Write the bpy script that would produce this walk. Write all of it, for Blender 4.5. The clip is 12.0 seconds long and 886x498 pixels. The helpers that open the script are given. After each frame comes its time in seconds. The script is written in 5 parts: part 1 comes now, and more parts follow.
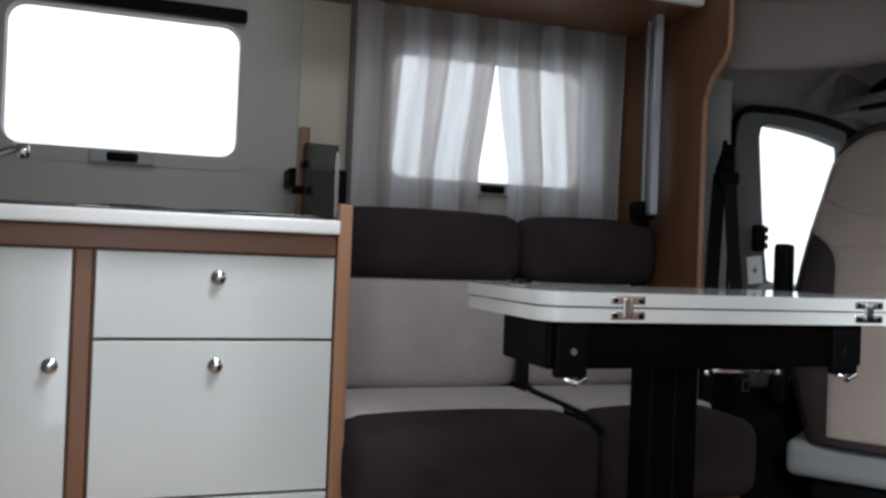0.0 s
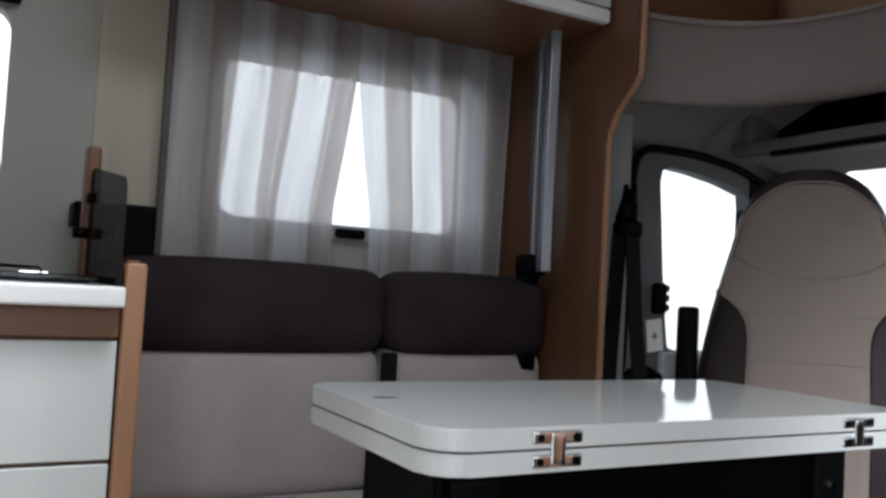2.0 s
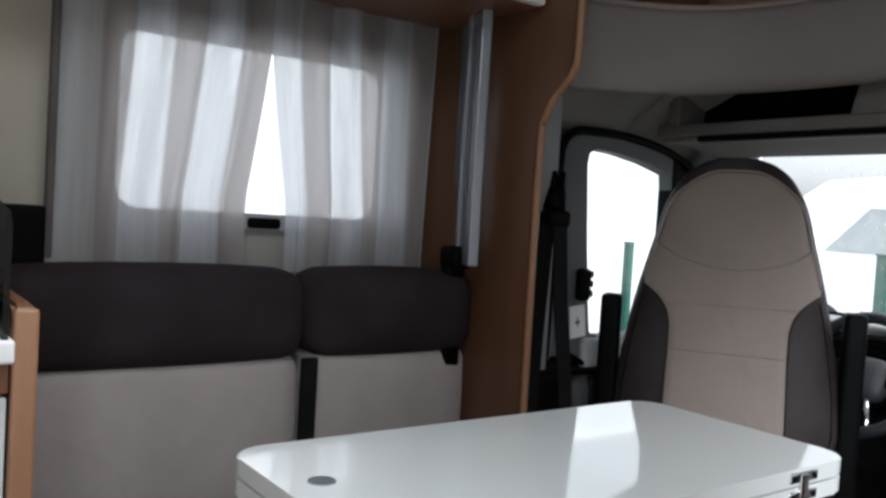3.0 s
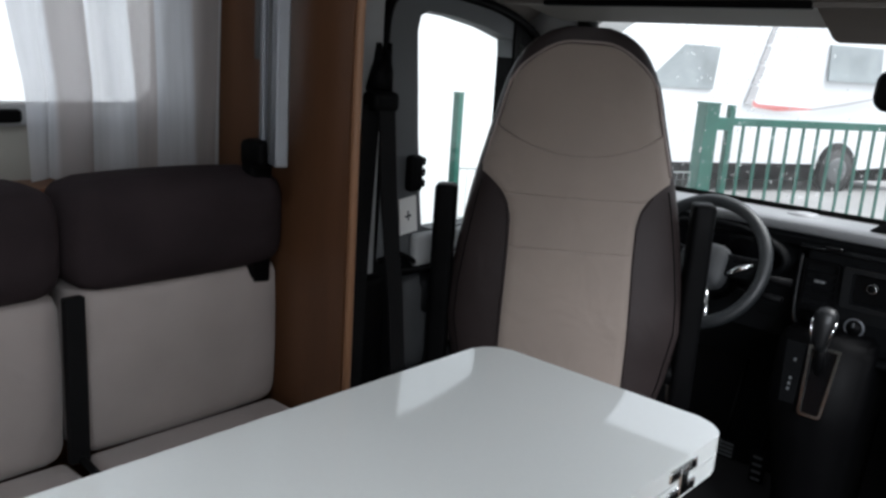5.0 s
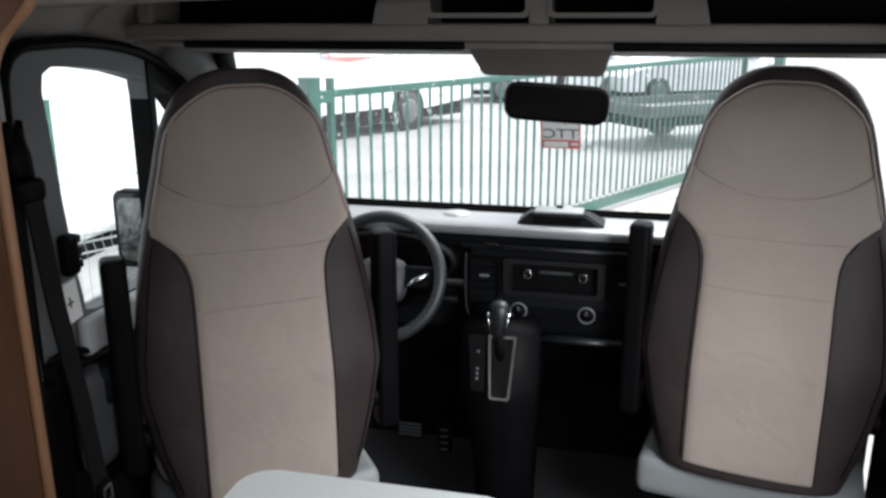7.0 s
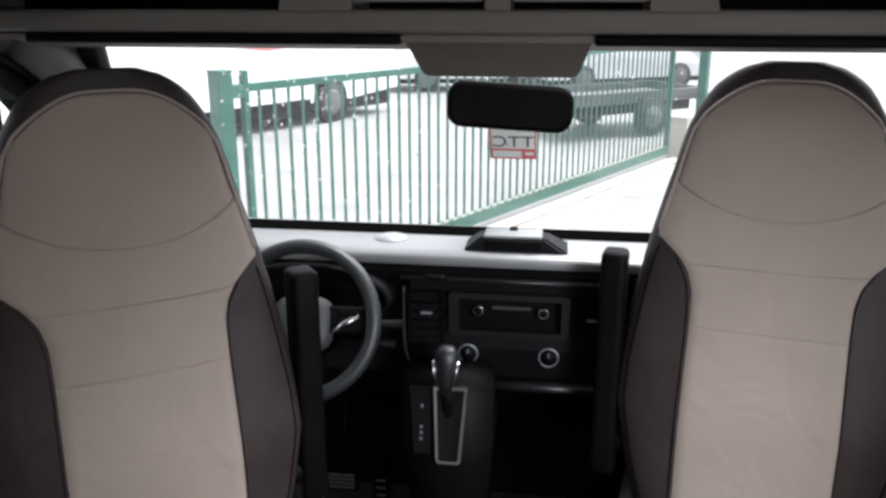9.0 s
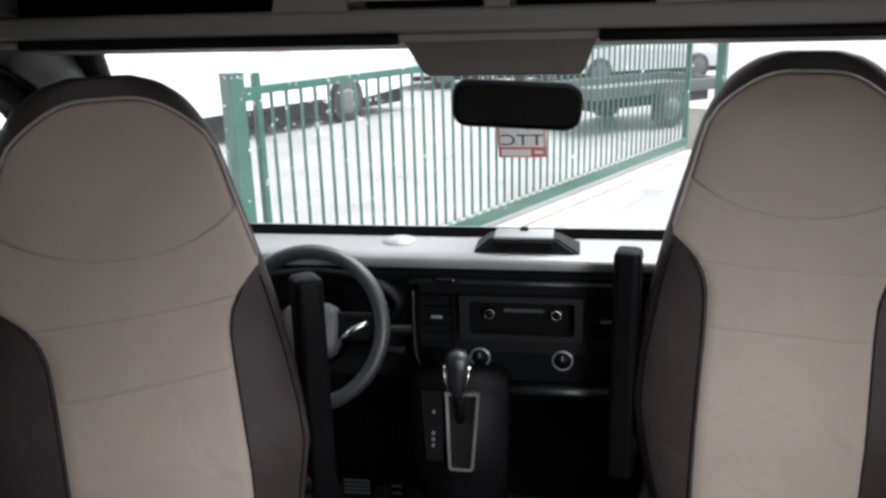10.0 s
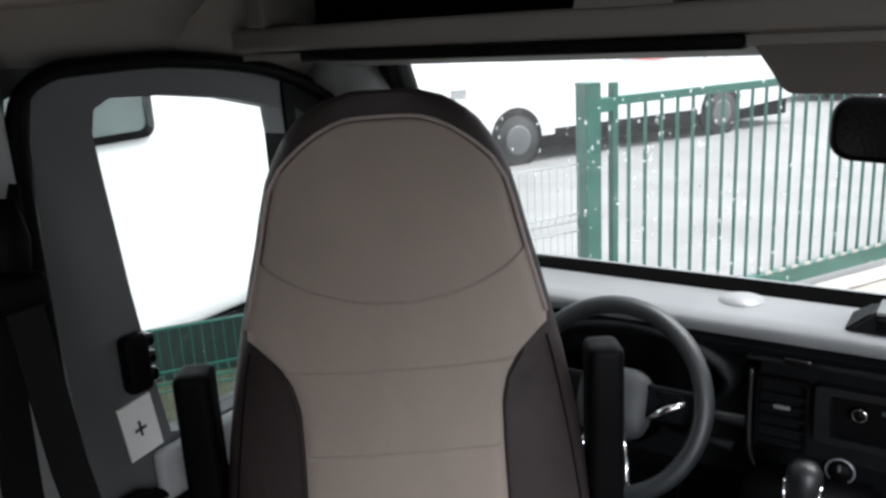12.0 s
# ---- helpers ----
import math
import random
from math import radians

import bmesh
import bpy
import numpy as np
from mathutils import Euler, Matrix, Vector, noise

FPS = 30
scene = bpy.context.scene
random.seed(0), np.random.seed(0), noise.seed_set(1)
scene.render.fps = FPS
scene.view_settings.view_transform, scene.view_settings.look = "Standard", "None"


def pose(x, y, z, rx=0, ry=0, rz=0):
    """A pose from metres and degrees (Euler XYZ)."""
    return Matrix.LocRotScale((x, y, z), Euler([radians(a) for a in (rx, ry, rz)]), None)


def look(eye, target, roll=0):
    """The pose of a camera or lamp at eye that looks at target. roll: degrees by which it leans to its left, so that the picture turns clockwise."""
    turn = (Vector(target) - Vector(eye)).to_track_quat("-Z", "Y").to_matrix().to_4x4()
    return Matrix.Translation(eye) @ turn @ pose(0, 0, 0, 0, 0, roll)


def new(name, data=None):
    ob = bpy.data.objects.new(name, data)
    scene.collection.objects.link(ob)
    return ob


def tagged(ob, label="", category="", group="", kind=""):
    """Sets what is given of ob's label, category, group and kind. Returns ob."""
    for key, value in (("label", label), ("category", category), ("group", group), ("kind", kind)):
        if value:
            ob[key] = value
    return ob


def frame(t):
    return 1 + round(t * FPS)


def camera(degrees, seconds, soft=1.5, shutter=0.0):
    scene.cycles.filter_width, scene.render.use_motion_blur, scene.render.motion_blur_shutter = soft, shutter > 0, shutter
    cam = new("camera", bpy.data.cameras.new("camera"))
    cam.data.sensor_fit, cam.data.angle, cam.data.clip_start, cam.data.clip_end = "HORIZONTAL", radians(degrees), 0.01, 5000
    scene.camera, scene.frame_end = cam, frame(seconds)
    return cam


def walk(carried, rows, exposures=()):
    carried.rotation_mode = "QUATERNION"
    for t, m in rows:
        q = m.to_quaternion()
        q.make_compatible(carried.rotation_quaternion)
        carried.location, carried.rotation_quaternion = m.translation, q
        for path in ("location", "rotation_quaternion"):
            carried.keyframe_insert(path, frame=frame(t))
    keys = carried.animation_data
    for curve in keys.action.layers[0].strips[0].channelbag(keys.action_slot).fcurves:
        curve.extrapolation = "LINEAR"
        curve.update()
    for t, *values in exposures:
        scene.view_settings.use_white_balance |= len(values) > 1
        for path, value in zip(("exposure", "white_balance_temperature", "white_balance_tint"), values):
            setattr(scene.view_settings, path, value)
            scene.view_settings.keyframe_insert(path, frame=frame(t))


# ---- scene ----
cam = camera(56.3, 12.0, soft=2.8)
PATH = [
    (0, (0.121, 0.207, 0.85), (0.77, 2.099, 0.868), 2.2),
    (0.5, (0.153, 0.243, 0.841), (0.715, 2.162, 0.853), 4.3),
    (1, (0.178, 0.343, 0.867), (0.712, 2.27, 0.878), 4.6),
    (1.5, (0.24, 0.463, 0.9), (0.885, 2.355, 0.934), 5.0),
    (2, (0.31, 0.69, 0.943), (1.274, 2.439, 1.04), 3.1),
    (2.5, (0.312, 0.787, 1.097), (1.434, 2.443, 1.107), 2.8),
    (4.5, (0.408, 0.949, 1.143), (1.666, 2.475, 0.84), 5.4),
    (5, (0.545, 1.069, 1.237), (2.006, 2.356, 0.777), 3.8),
    (5.5, (0.565, 1.105, 1.340), (2.241, 2.078, 0.847), 5.1),
    (6, (0.550, 1.170, 1.402), (2.341, 1.904, 0.899), 2.2),
    (6.5, (0.543, 1.244, 1.431), (2.394, 1.792, 0.907), 1.0),
    (8.3, (0.733, 1.412, 1.429), (2.622, 1.747, 0.862), -1.0),
    (8.5, (0.819, 1.419, 1.428), (2.709, 1.740, 0.859), -0.4),
    (9, (0.932, 1.408, 1.425), (2.830, 1.674, 0.853), -0.0),
    (9.5, (0.942, 1.401, 1.427), (2.841, 1.636, 0.847), -0.3),
    (10, (0.977, 1.389, 1.426), (2.865, 1.703, 0.847), -1.6),
    (10.5, (1.129, 1.363, 1.431), (2.950, 1.991, 0.895), -0.1),
    (11, (1.219, 1.365, 1.428), (2.929, 2.266, 0.916), -1.2),
    (11.5, (1.242, 1.381, 1.419), (2.945, 2.292, 0.899), -1.3),
    (12, (1.316, 1.419, 1.405), (2.899, 2.523, 0.880), -3.3),
]
walk(cam, [(t, look(eye, target, roll)) for t, eye, target, roll in PATH], [(0, 1.22, 6100, 10), (1.5, 1.20, 6100, 10), (2.0, 1.22, 6100, 10), (2.5, 1.26, 6100, 10), (4.5, 1.42, 6100, 10), (5, 1.18, 6100, 10), (5.5, 1.18, 6100, 10), (6, 1.38, 6100, 10), (6.5, 1.60, 6150, 10), (9.5, 1.66, 6250, 12), (10.5, 1.46, 6250, 10), (12, 1.40, 6200, 10)])

# ---- world and sun: bright overcast sky ----
world = bpy.data.worlds.new("sky")
scene.world = world
world.use_nodes = True
wn = world.node_tree.nodes
sky = wn.new("ShaderNodeTexSky")
sky.sky_type = "NISHITA"
sky.sun_disc = False
sky.sun_elevation, sky.sun_rotation = radians(63), radians(139)
sky.dust_density, sky.ozone_density = 4.0, 1.0
wn["Background"].inputs[1].default_value = 0.15
whiten = wn.new("ShaderNodeHueSaturation")
whiten.inputs["Saturation"].default_value = 0.12
world.node_tree.links.new(sky.outputs[0], whiten.inputs["Color"])
world.node_tree.links.new(whiten.outputs[0], wn["Background"].inputs[0])
sun_data = bpy.data.lights.new("sun", "SUN")
sun_data.energy, sun_data.angle, sun_data.color = 2.0, radians(30), (1.0, 0.97, 0.92)
sun = new("sun", sun_data)
sun.matrix_world = look((3.0, -3.5, 9.0), (0, 0, 0))


door_light = bpy.data.lights.new("daylight_door", "AREA")
door_light.shape, door_light.size, door_light.size_y, door_light.energy, door_light.color = "RECTANGLE", 0.45, 1.2, 2.5, (0.97, 0.98, 1.0)
dl = new("daylight_door", door_light)
dl.matrix_world = look((-0.16, 0.33, 0.75), (2.5, 0.85, 0.50))
# added fill for the passenger seat, set at an assumed, unseen side window
seat_fill_data = bpy.data.lights.new("passenger_seat_fill", "AREA")
seat_fill_data.shape, seat_fill_data.size, seat_fill_data.size_y, seat_fill_data.energy, seat_fill_data.color = "RECTANGLE", 0.60, 0.35, 5.4, (0.97, 0.98, 1.0)
seat_fill_data.spread = radians(84)
sl = new("passenger_seat_fill", seat_fill_data)
sl.matrix_world = look((1.12, 0.36, 1.30), (2.30, 1.12, 0.15))

# added down-light for table and bench, set in an assumed, unseen roof hatch
hatch_fill_data = bpy.data.lights.new("assumed_hatch_fill", "AREA")
hatch_fill_data.shape, hatch_fill_data.size, hatch_fill_data.energy, hatch_fill_data.color = "SQUARE", 0.46, 3.2, (0.97, 0.98, 1.0)
hl = new("assumed_hatch_fill", hatch_fill_data)
hl.matrix_world = look((0.60, 1.40, 2.02), (0.601, 1.40, 0.0))


# ---- materials ----
def mat(name, col, rough=0.5, metal=0.0, var=0.08, scale=6.0, bump=0.03, bscale=150.0, stretch=(1, 1, 1), coat=0.0, sheen=0.0, rvar=0.08, spec=0.5, wrinkle=0.0):
    m = bpy.data.materials.new(name)
    m.use_nodes = True
    n, l = m.node_tree.nodes, m.node_tree.links
    b = n["Principled BSDF"]
    b.inputs["Metallic"].default_value = metal
    b.inputs["Coat Weight"].default_value = coat
    b.inputs["Coat Roughness"].default_value = 0.06
    b.inputs["Sheen Weight"].default_value = sheen
    b.inputs["Specular IOR Level"].default_value = spec
    tc = n.new("ShaderNodeTexCoord")
    mp = n.new("ShaderNodeMapping")
    mp.inputs["Scale"].default_value = stretch
    l.new(tc.outputs["Object"], mp.inputs["Vector"])
    big = n.new("ShaderNodeTexNoise")
    big.inputs["Scale"].default_value, big.inputs["Detail"].default_value = scale, 5
    l.new(mp.outputs[0], big.inputs["Vector"])
    fine = n.new("ShaderNodeTexNoise")
    fine.inputs["Scale"].default_value, fine.inputs["Detail"].default_value = bscale, 3
    l.new(mp.outputs[0], fine.inputs["Vector"])
    ramp = n.new("ShaderNodeMapRange")
    ramp.inputs["From Min"].default_value, ramp.inputs["From Max"].default_value = 0.3, 0.7
    l.new(big.outputs["Fac"], ramp.inputs["Value"])
    mix = n.new("ShaderNodeMix")
    mix.data_type = "RGBA"
    mix.inputs["A"].default_value = (*[c * (1 - var) for c in col], 1)
    mix.inputs["B"].default_value = (*[min(1, c * (1 + var)) for c in col], 1)
    l.new(ramp.outputs[0], mix.inputs["Factor"])
    grain = n.new("ShaderNodeMix")
    grain.data_type, grain.blend_type = "RGBA", "MULTIPLY"
    grain.inputs["Factor"].default_value = min(1.0, var * 2)
    l.new(mix.outputs["Result"], grain.inputs["A"])
    l.new(fine.outputs["Color"], grain.inputs["B"])
    grey = n.new("ShaderNodeMapRange")
    grey.inputs["From Min"].default_value, grey.inputs["From Max"].default_value = 0.3, 0.7
    grey.inputs["To Min"].default_value, grey.inputs["To Max"].default_value = 0.75, 1.1
    l.new(fine.outputs["Fac"], grey.inputs["Value"])
    l.new(grey.outputs[0], grain.inputs["B"])
    l.new(grain.outputs["Result"], b.inputs["Base Color"])
    rr_ = n.new("ShaderNodeMapRange")
    rr_.inputs["To Min"].default_value, rr_.inputs["To Max"].default_value = max(0.02, rough - rvar), min(1, rough + rvar)
    l.new(big.outputs["Fac"], rr_.inputs["Value"])
    l.new(rr_.outputs[0], b.inputs["Roughness"])
    if wrinkle:
        wr = n.new("ShaderNodeTexNoise")
        wr.inputs["Scale"].default_value, wr.inputs["Detail"].default_value, wr.inputs["Distortion"].default_value = 9, 2, 0.8
        l.new(mp.outputs[0], wr.inputs["Vector"])
        soft_bump = n.new("ShaderNodeBump")
        soft_bump.inputs["Strength"].default_value, soft_bump.inputs["Distance"].default_value = 0.5, wrinkle
        l.new(wr.outputs["Fac"], soft_bump.inputs["Height"])
        l.new(soft_bump.outputs[0], b.inputs["Normal"])
    if bump:
        bp = n.new("ShaderNodeBump")
        bp.inputs["Strength"].default_value, bp.inputs["Distance"].default_value = bump * 5, 0.001
        l.new(fine.outputs["Fac"], bp.inputs["Height"])
        if wrinkle:
            l.new(soft_bump.outputs[0], bp.inputs["Normal"])
        l.new(bp.outputs[0], b.inputs["Normal"])
    return m


def glass_mat(name, tint=(1, 1, 1), rough=0.0, mixin=0.9):
    """Thin pane: mostly clear, with a mirror-like skin."""
    m = bpy.data.materials.new(name)
    m.use_nodes = True
    n, l = m.node_tree.nodes, m.node_tree.links
    n.remove(n["Principled BSDF"])
    tr, gl, mx = n.new("ShaderNodeBsdfTransparent"), n.new("ShaderNodeBsdfGlossy"), n.new("ShaderNodeMixShader")
    tr.inputs[0].default_value = (*tint, 1)
    gl.inputs["Roughness"].default_value = rough
    mx.inputs[0].default_value = 1 - mixin
    l.new(tr.outputs[0], mx.inputs[1])
    l.new(gl.outputs[0], mx.inputs[2])
    l.new(mx.outputs[0], n["Material Output"].inputs[0])
    return m


def wet_glass_mat(name, film):
    """Rain-wet glass: clear, with a faint milky water film of uneven density."""
    m = glass_mat(name, (0.95, 0.97, 0.965), 0.0, 0.95)
    n, l = m.node_tree.nodes, m.node_tree.links
    out = n["Material Output"]
    clear = out.inputs[0].links[0].from_socket
    milky, mx, ns, rg = n.new("ShaderNodeBsdfTranslucent"), n.new("ShaderNodeMixShader"), n.new("ShaderNodeTexNoise"), n.new("ShaderNodeMapRange")
    milky.inputs[0].default_value = (0.9, 0.92, 0.92, 1)
    ns.inputs["Scale"].default_value, ns.inputs["Detail"].default_value = 7, 4
    rg.inputs["From Min"].default_value, rg.inputs["From Max"].default_value = 0.3, 0.7
    rg.inputs["To Min"].default_value, rg.inputs["To Max"].default_value = film * 0.6, film * 1.4
    l.new(ns.outputs["Fac"], rg.inputs["Value"])
    l.new(rg.outputs[0], mx.inputs[0])
    l.new(clear, mx.inputs[1])
    l.new(milky.outputs[0], mx.inputs[2])
    l.new(mx.outputs[0], out.inputs[0])
    return m


def sheer_mat(name):
    """Sheer curtain voile with vertical woven stripes."""
    m = bpy.data.materials.new(name)
    m.use_nodes = True
    n, l = m.node_tree.nodes, m.node_tree.links
    n.remove(n["Principled BSDF"])
    tc = n.new("ShaderNodeTexCoord")
    sep = n.new("ShaderNodeSeparateXYZ")
    l.new(tc.outputs["UV"], sep.inputs[0])
    mul = n.new("ShaderNodeMath")
    mul.operation, mul.inputs[1].default_value = "MULTIPLY", 3.6
    l.new(sep.outputs[0], mul.inputs[0])
    fr = n.new("ShaderNodeMath")
    fr.operation = "FRACT"
    l.new(mul.outputs[0], fr.inputs[0])
    ramp = n.new("ShaderNodeValToRGB")
    e = ramp.color_ramp.elements
    e[0].position, e[0].color = 0.47, (0.78, 0.80, 0.84, 1)
    e[1].position, e[1].color = 0.53, (0.50, 0.465, 0.455, 1)
    l.new(fr.outputs[0], ramp.inputs[0])
    weave = n.new("ShaderNodeTexNoise")
    weave.inputs["Scale"].default_value, weave.inputs["Detail"].default_value = 1.0, 3
    folds = n.new("ShaderNodeMapping")
    folds.inputs["Scale"].default_value = (17, 0.9, 1)
    l.new(tc.outputs["UV"], folds.inputs["Vector"])
    l.new(folds.outputs[0], weave.inputs["Vector"])
    df, tl, tr = n.new("ShaderNodeBsdfDiffuse"), n.new("ShaderNodeBsdfTranslucent"), n.new("ShaderNodeBsdfTransparent")
    l.new(ramp.outputs[0], df.inputs[0])
    l.new(ramp.outputs[0], tl.inputs[0])
    a, b = n.new("ShaderNodeMixShader"), n.new("ShaderNodeMixShader")
    a.inputs[0].default_value = 0.68
    l.new(df.outputs[0], a.inputs[1])
    l.new(tl.outputs[0], a.inputs[2])
    dens = n.new("ShaderNodeMapRange")
    dens.inputs["From Min"].default_value, dens.inputs["From Max"].default_value = 0.3, 0.7
    dens.inputs["To Min"].default_value, dens.inputs["To Max"].default_value = 0.18, 0.44
    l.new(weave.outputs["Fac"], dens.inputs["Value"])
    open_weave = n.new("ShaderNodeMapRange")
    open_weave.inputs["From Min"].default_value, open_weave.inputs["From Max"].default_value = 0.47, 0.53
    open_weave.inputs["To Min"].default_value, open_weave.inputs["To Max"].default_value = 1.0, 0.4
    l.new(fr.outputs[0], open_weave.inputs["Value"])
    thin = n.new("ShaderNodeMath")
    thin.operation = "MULTIPLY"
    l.new(dens.outputs[0], thin.inputs[0])
    l.new(open_weave.outputs[0], thin.inputs[1])
    l.new(thin.outputs[0], b.inputs[0])
    l.new(a.outputs[0], b.inputs[1])
    l.new(tr.outputs[0], b.inputs[2])
    l.new(b.outputs[0], n["Material Output"].inputs[0])
    return m


WOOD = mat("cherry wood laminate", (0.175, 0.078, 0.037), 0.38, var=0.16, scale=2.2, bump=0.02, bscale=60, stretch=(6, 6, 0.5))
# same cherry laminate, with the partition's shade put into a darker colour
WOOD_SHADED = mat("cherry wood laminate shaded", (0.118, 0.055, 0.027), 0.42, var=0.18, scale=2.2, bump=0.02, bscale=60, stretch=(6, 6, 0.5))
WOOD_X = mat("cherry wood laminate along", (0.175, 0.078, 0.037), 0.38, var=0.16, scale=2.2, bump=0.02, bscale=60, stretch=(0.5, 6, 6))
WOOD_EDGE = mat("pale wood edging", (0.29, 0.15, 0.078), 0.42, var=0.1, stretch=(6, 6, 0.6))
GLOSS = mat("white gloss laminate", (0.585, 0.612, 0.598), 0.22, var=0.02, scale=1.5, bump=0.004, bscale=9, coat=0.6, rvar=0.04)
TABLE_TOP = mat("white gloss table laminate", (0.79, 0.82, 0.80), 0.05, var=0.02, scale=2, bump=0.0, coat=0.3, rvar=0.02)
TAN_BOARD = mat("tan laminate", (0.46, 0.30, 0.19), 0.45, var=0.1, scale=3, stretch=(6, 0.6, 6))
COUNTER = mat("white worktop edge", (0.78, 0.79, 0.78), 0.3, var=0.03, scale=3)
WALL = mat("grey-beige wall lining", (0.34, 0.335, 0.295), 0.42, var=0.03, scale=2.0, bump=0.01, bscale=300)
WALL_WARM = mat("beige wall lining", (0.46, 0.42, 0.33), 0.5, var=0.03, scale=2.0, bump=0.01, bscale=300)
LINO = mat("wood-look floor", (0.26, 0.18, 0.13), 0.5, var=0.2, scale=3, stretch=(0.6, 6, 6))
CEIL = mat("pale ceiling lining", (0.52, 0.51, 0.49), 0.6, var=0.03)
DARK_CLOTH = mat("aubergine brown upholstery", (0.032, 0.0245, 0.0265), 0.85, var=0.16, scale=9, bump=0.12, bscale=700, sheen=0.0, spec=0.08, wrinkle=0.01)
LIGHT_CLOTH = mat("greige upholstery", (0.37, 0.328, 0.306), 0.9, var=0.07, scale=7, bump=0.1, bscale=700, sheen=0.3, wrinkle=0.01)
SEAT_BEIGE = mat("taupe seat cover", (0.275, 0.226, 0.193), 0.8, var=0.07, scale=5, bump=0.08, bscale=500, sheen=0.25, wrinkle=0.014)
SEAT_DARK = mat("dark brown leatherette", (0.029, 0.0215, 0.021), 0.55, var=0.18, scale=8, bump=0.08, bscale=350, spec=0.25, wrinkle=0.012)
PIPING = mat("taupe piping", (0.30, 0.25, 0.23), 0.7)
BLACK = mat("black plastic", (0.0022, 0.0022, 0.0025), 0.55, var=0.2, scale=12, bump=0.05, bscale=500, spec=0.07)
BLACK_GLOSS = mat("black gloss", (0.003, 0.003, 0.0035), 0.12, var=0.1)
BLACK_METAL = mat("black painted metal", (0.0015, 0.0015, 0.0018), 0.45, var=0.2, scale=10, spec=0.05)
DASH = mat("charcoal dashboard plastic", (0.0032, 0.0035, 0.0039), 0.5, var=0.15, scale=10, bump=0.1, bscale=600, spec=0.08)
# lighter copy of the dashboard charcoal, painting light caught along its lips
DASH_LIP = mat("satin charcoal lit edge", (0.0065, 0.0072, 0.008), 0.4, var=0.12, scale=10, bump=0.06, bscale=600, spec=0.4)
# base colour lightened to paint the windscreen's glare onto a charcoal top
DASH_TOP = mat("charcoal dashboard top with glare painted in", (0.20, 0.205, 0.21), 0.34, var=0.08, scale=10, bump=0.08, bscale=600)
WHEEL_GREY = mat("grey leather rim", (0.010, 0.012, 0.0135), 0.5, var=0.12, scale=12, bump=0.05, bscale=500)
CHROME = mat("satin chrome", (0.75, 0.76, 0.77), 0.14, metal=1.0, var=0.04)
ALU = mat("aluminium profile", (0.30, 0.315, 0.34), 0.4, metal=0.7, var=0.06, stretch=(6, 6, 0.4))
GREY_TRIM = mat("light grey cab trim", (0.33, 0.34, 0.34), 0.6, var=0.06, scale=4, bump=0.05, bscale=400)
MID_TRIM = mat("mid grey door trim", (0.10, 0.106, 0.11), 0.6, var=0.06, scale=4, bump=0.05, bscale=400)
SKIRT = mat("grey seat skirt plastic", (0.19, 0.20, 0.20), 0.55, var=0.06, scale=5, bump=0.05, bscale=400)
POCKET = mat("dark grey moulding", (0.026, 0.028, 0.030), 0.6, var=0.08, scale=5, bump=0.06, bscale=400)
LINER = mat("warm grey felt headliner", (0.21, 0.19, 0.17), 0.95, var=0.06, scale=6, bump=0.08, bscale=900, sheen=0.2)
CAP = mat("padded beige vinyl", (0.215, 0.192, 0.178), 0.6, var=0.05, scale=4, bump=0.03, bscale=300)
HEADER = mat("warm grey header plastic", (0.125, 0.115, 0.103), 0.65, var=0.06, scale=5, bump=0.05, bscale=400)
WEB = mat("black seat belt webbing", (0.004, 0.004, 0.0045), 0.8, var=0.2, bump=0.2, bscale=600, spec=0.22)
GREEN = mat("green painted steel", (0.006, 0.095, 0.068), 0.4, var=0.15, scale=6)
ASPHALT = mat("wet pale asphalt", (0.20, 0.20, 0.198), 0.6, var=0.15, scale=1.2, bump=0.2, bscale=60)
KERB = mat("concrete kerb", (0.42, 0.40, 0.36), 0.8, var=0.12, scale=5, bump=0.2, bscale=80)
GRIT = mat("beige grit", (0.36, 0.33, 0.28), 0.9, var=0.3, scale=9, bump=0.2, bscale=120)
YELLOW = mat("faded yellow road paint", (0.38, 0.33, 0.235), 0.7, var=0.25, scale=4)
WHITE_PAINT = mat("white vehicle paint", (0.78, 0.79, 0.80), 0.25, var=0.03, scale=2, coat=0.4)
RED = mat("faded red vinyl", (0.60, 0.20, 0.19), 0.4, var=0.08)
RUBBER = mat("tyre rubber", (0.02, 0.02, 0.021), 0.8, var=0.2)
PAPER = mat("white paper", (0.78, 0.78, 0.76), 0.7, var=0.02)
INK = mat("dark ink", (0.03, 0.03, 0.035), 0.6, var=0.05)
RED_INK = mat("red ink", (0.62, 0.10, 0.10), 0.6, var=0.05)
GLASS = glass_mat("clear glass", (0.96, 0.98, 0.97), 0.0, 0.95)
ACRYLIC = glass_mat("acrylic window pane", (0.95, 0.96, 0.96), 0.0, 0.95)
SMOKED = glass_mat("smoked glass", (0.36, 0.40, 0.40), 0.03, 0.86)
WET_GLASS = wet_glass_mat("wet windscreen glass", 0.022)
VOILE = sheer_mat("sheer voile")


# ---- mesh helpers ----
def finish(bm, name, material, smooth=False):
    bmesh.ops.recalc_face_normals(bm, faces=bm.faces)
    me = bpy.data.meshes.new(name)
    for f in bm.faces:
        f.smooth = smooth
    bm.to_mesh(me)
    bm.free()
    me.materials.append(material)
    return me


def part(name, bm, material, parent=None, label="", smooth=False):
    ob = new(name, finish(bm, name, material, smooth))
    if parent:
        ob.parent = parent
    if label:
        ob["label"] = label
    return ob


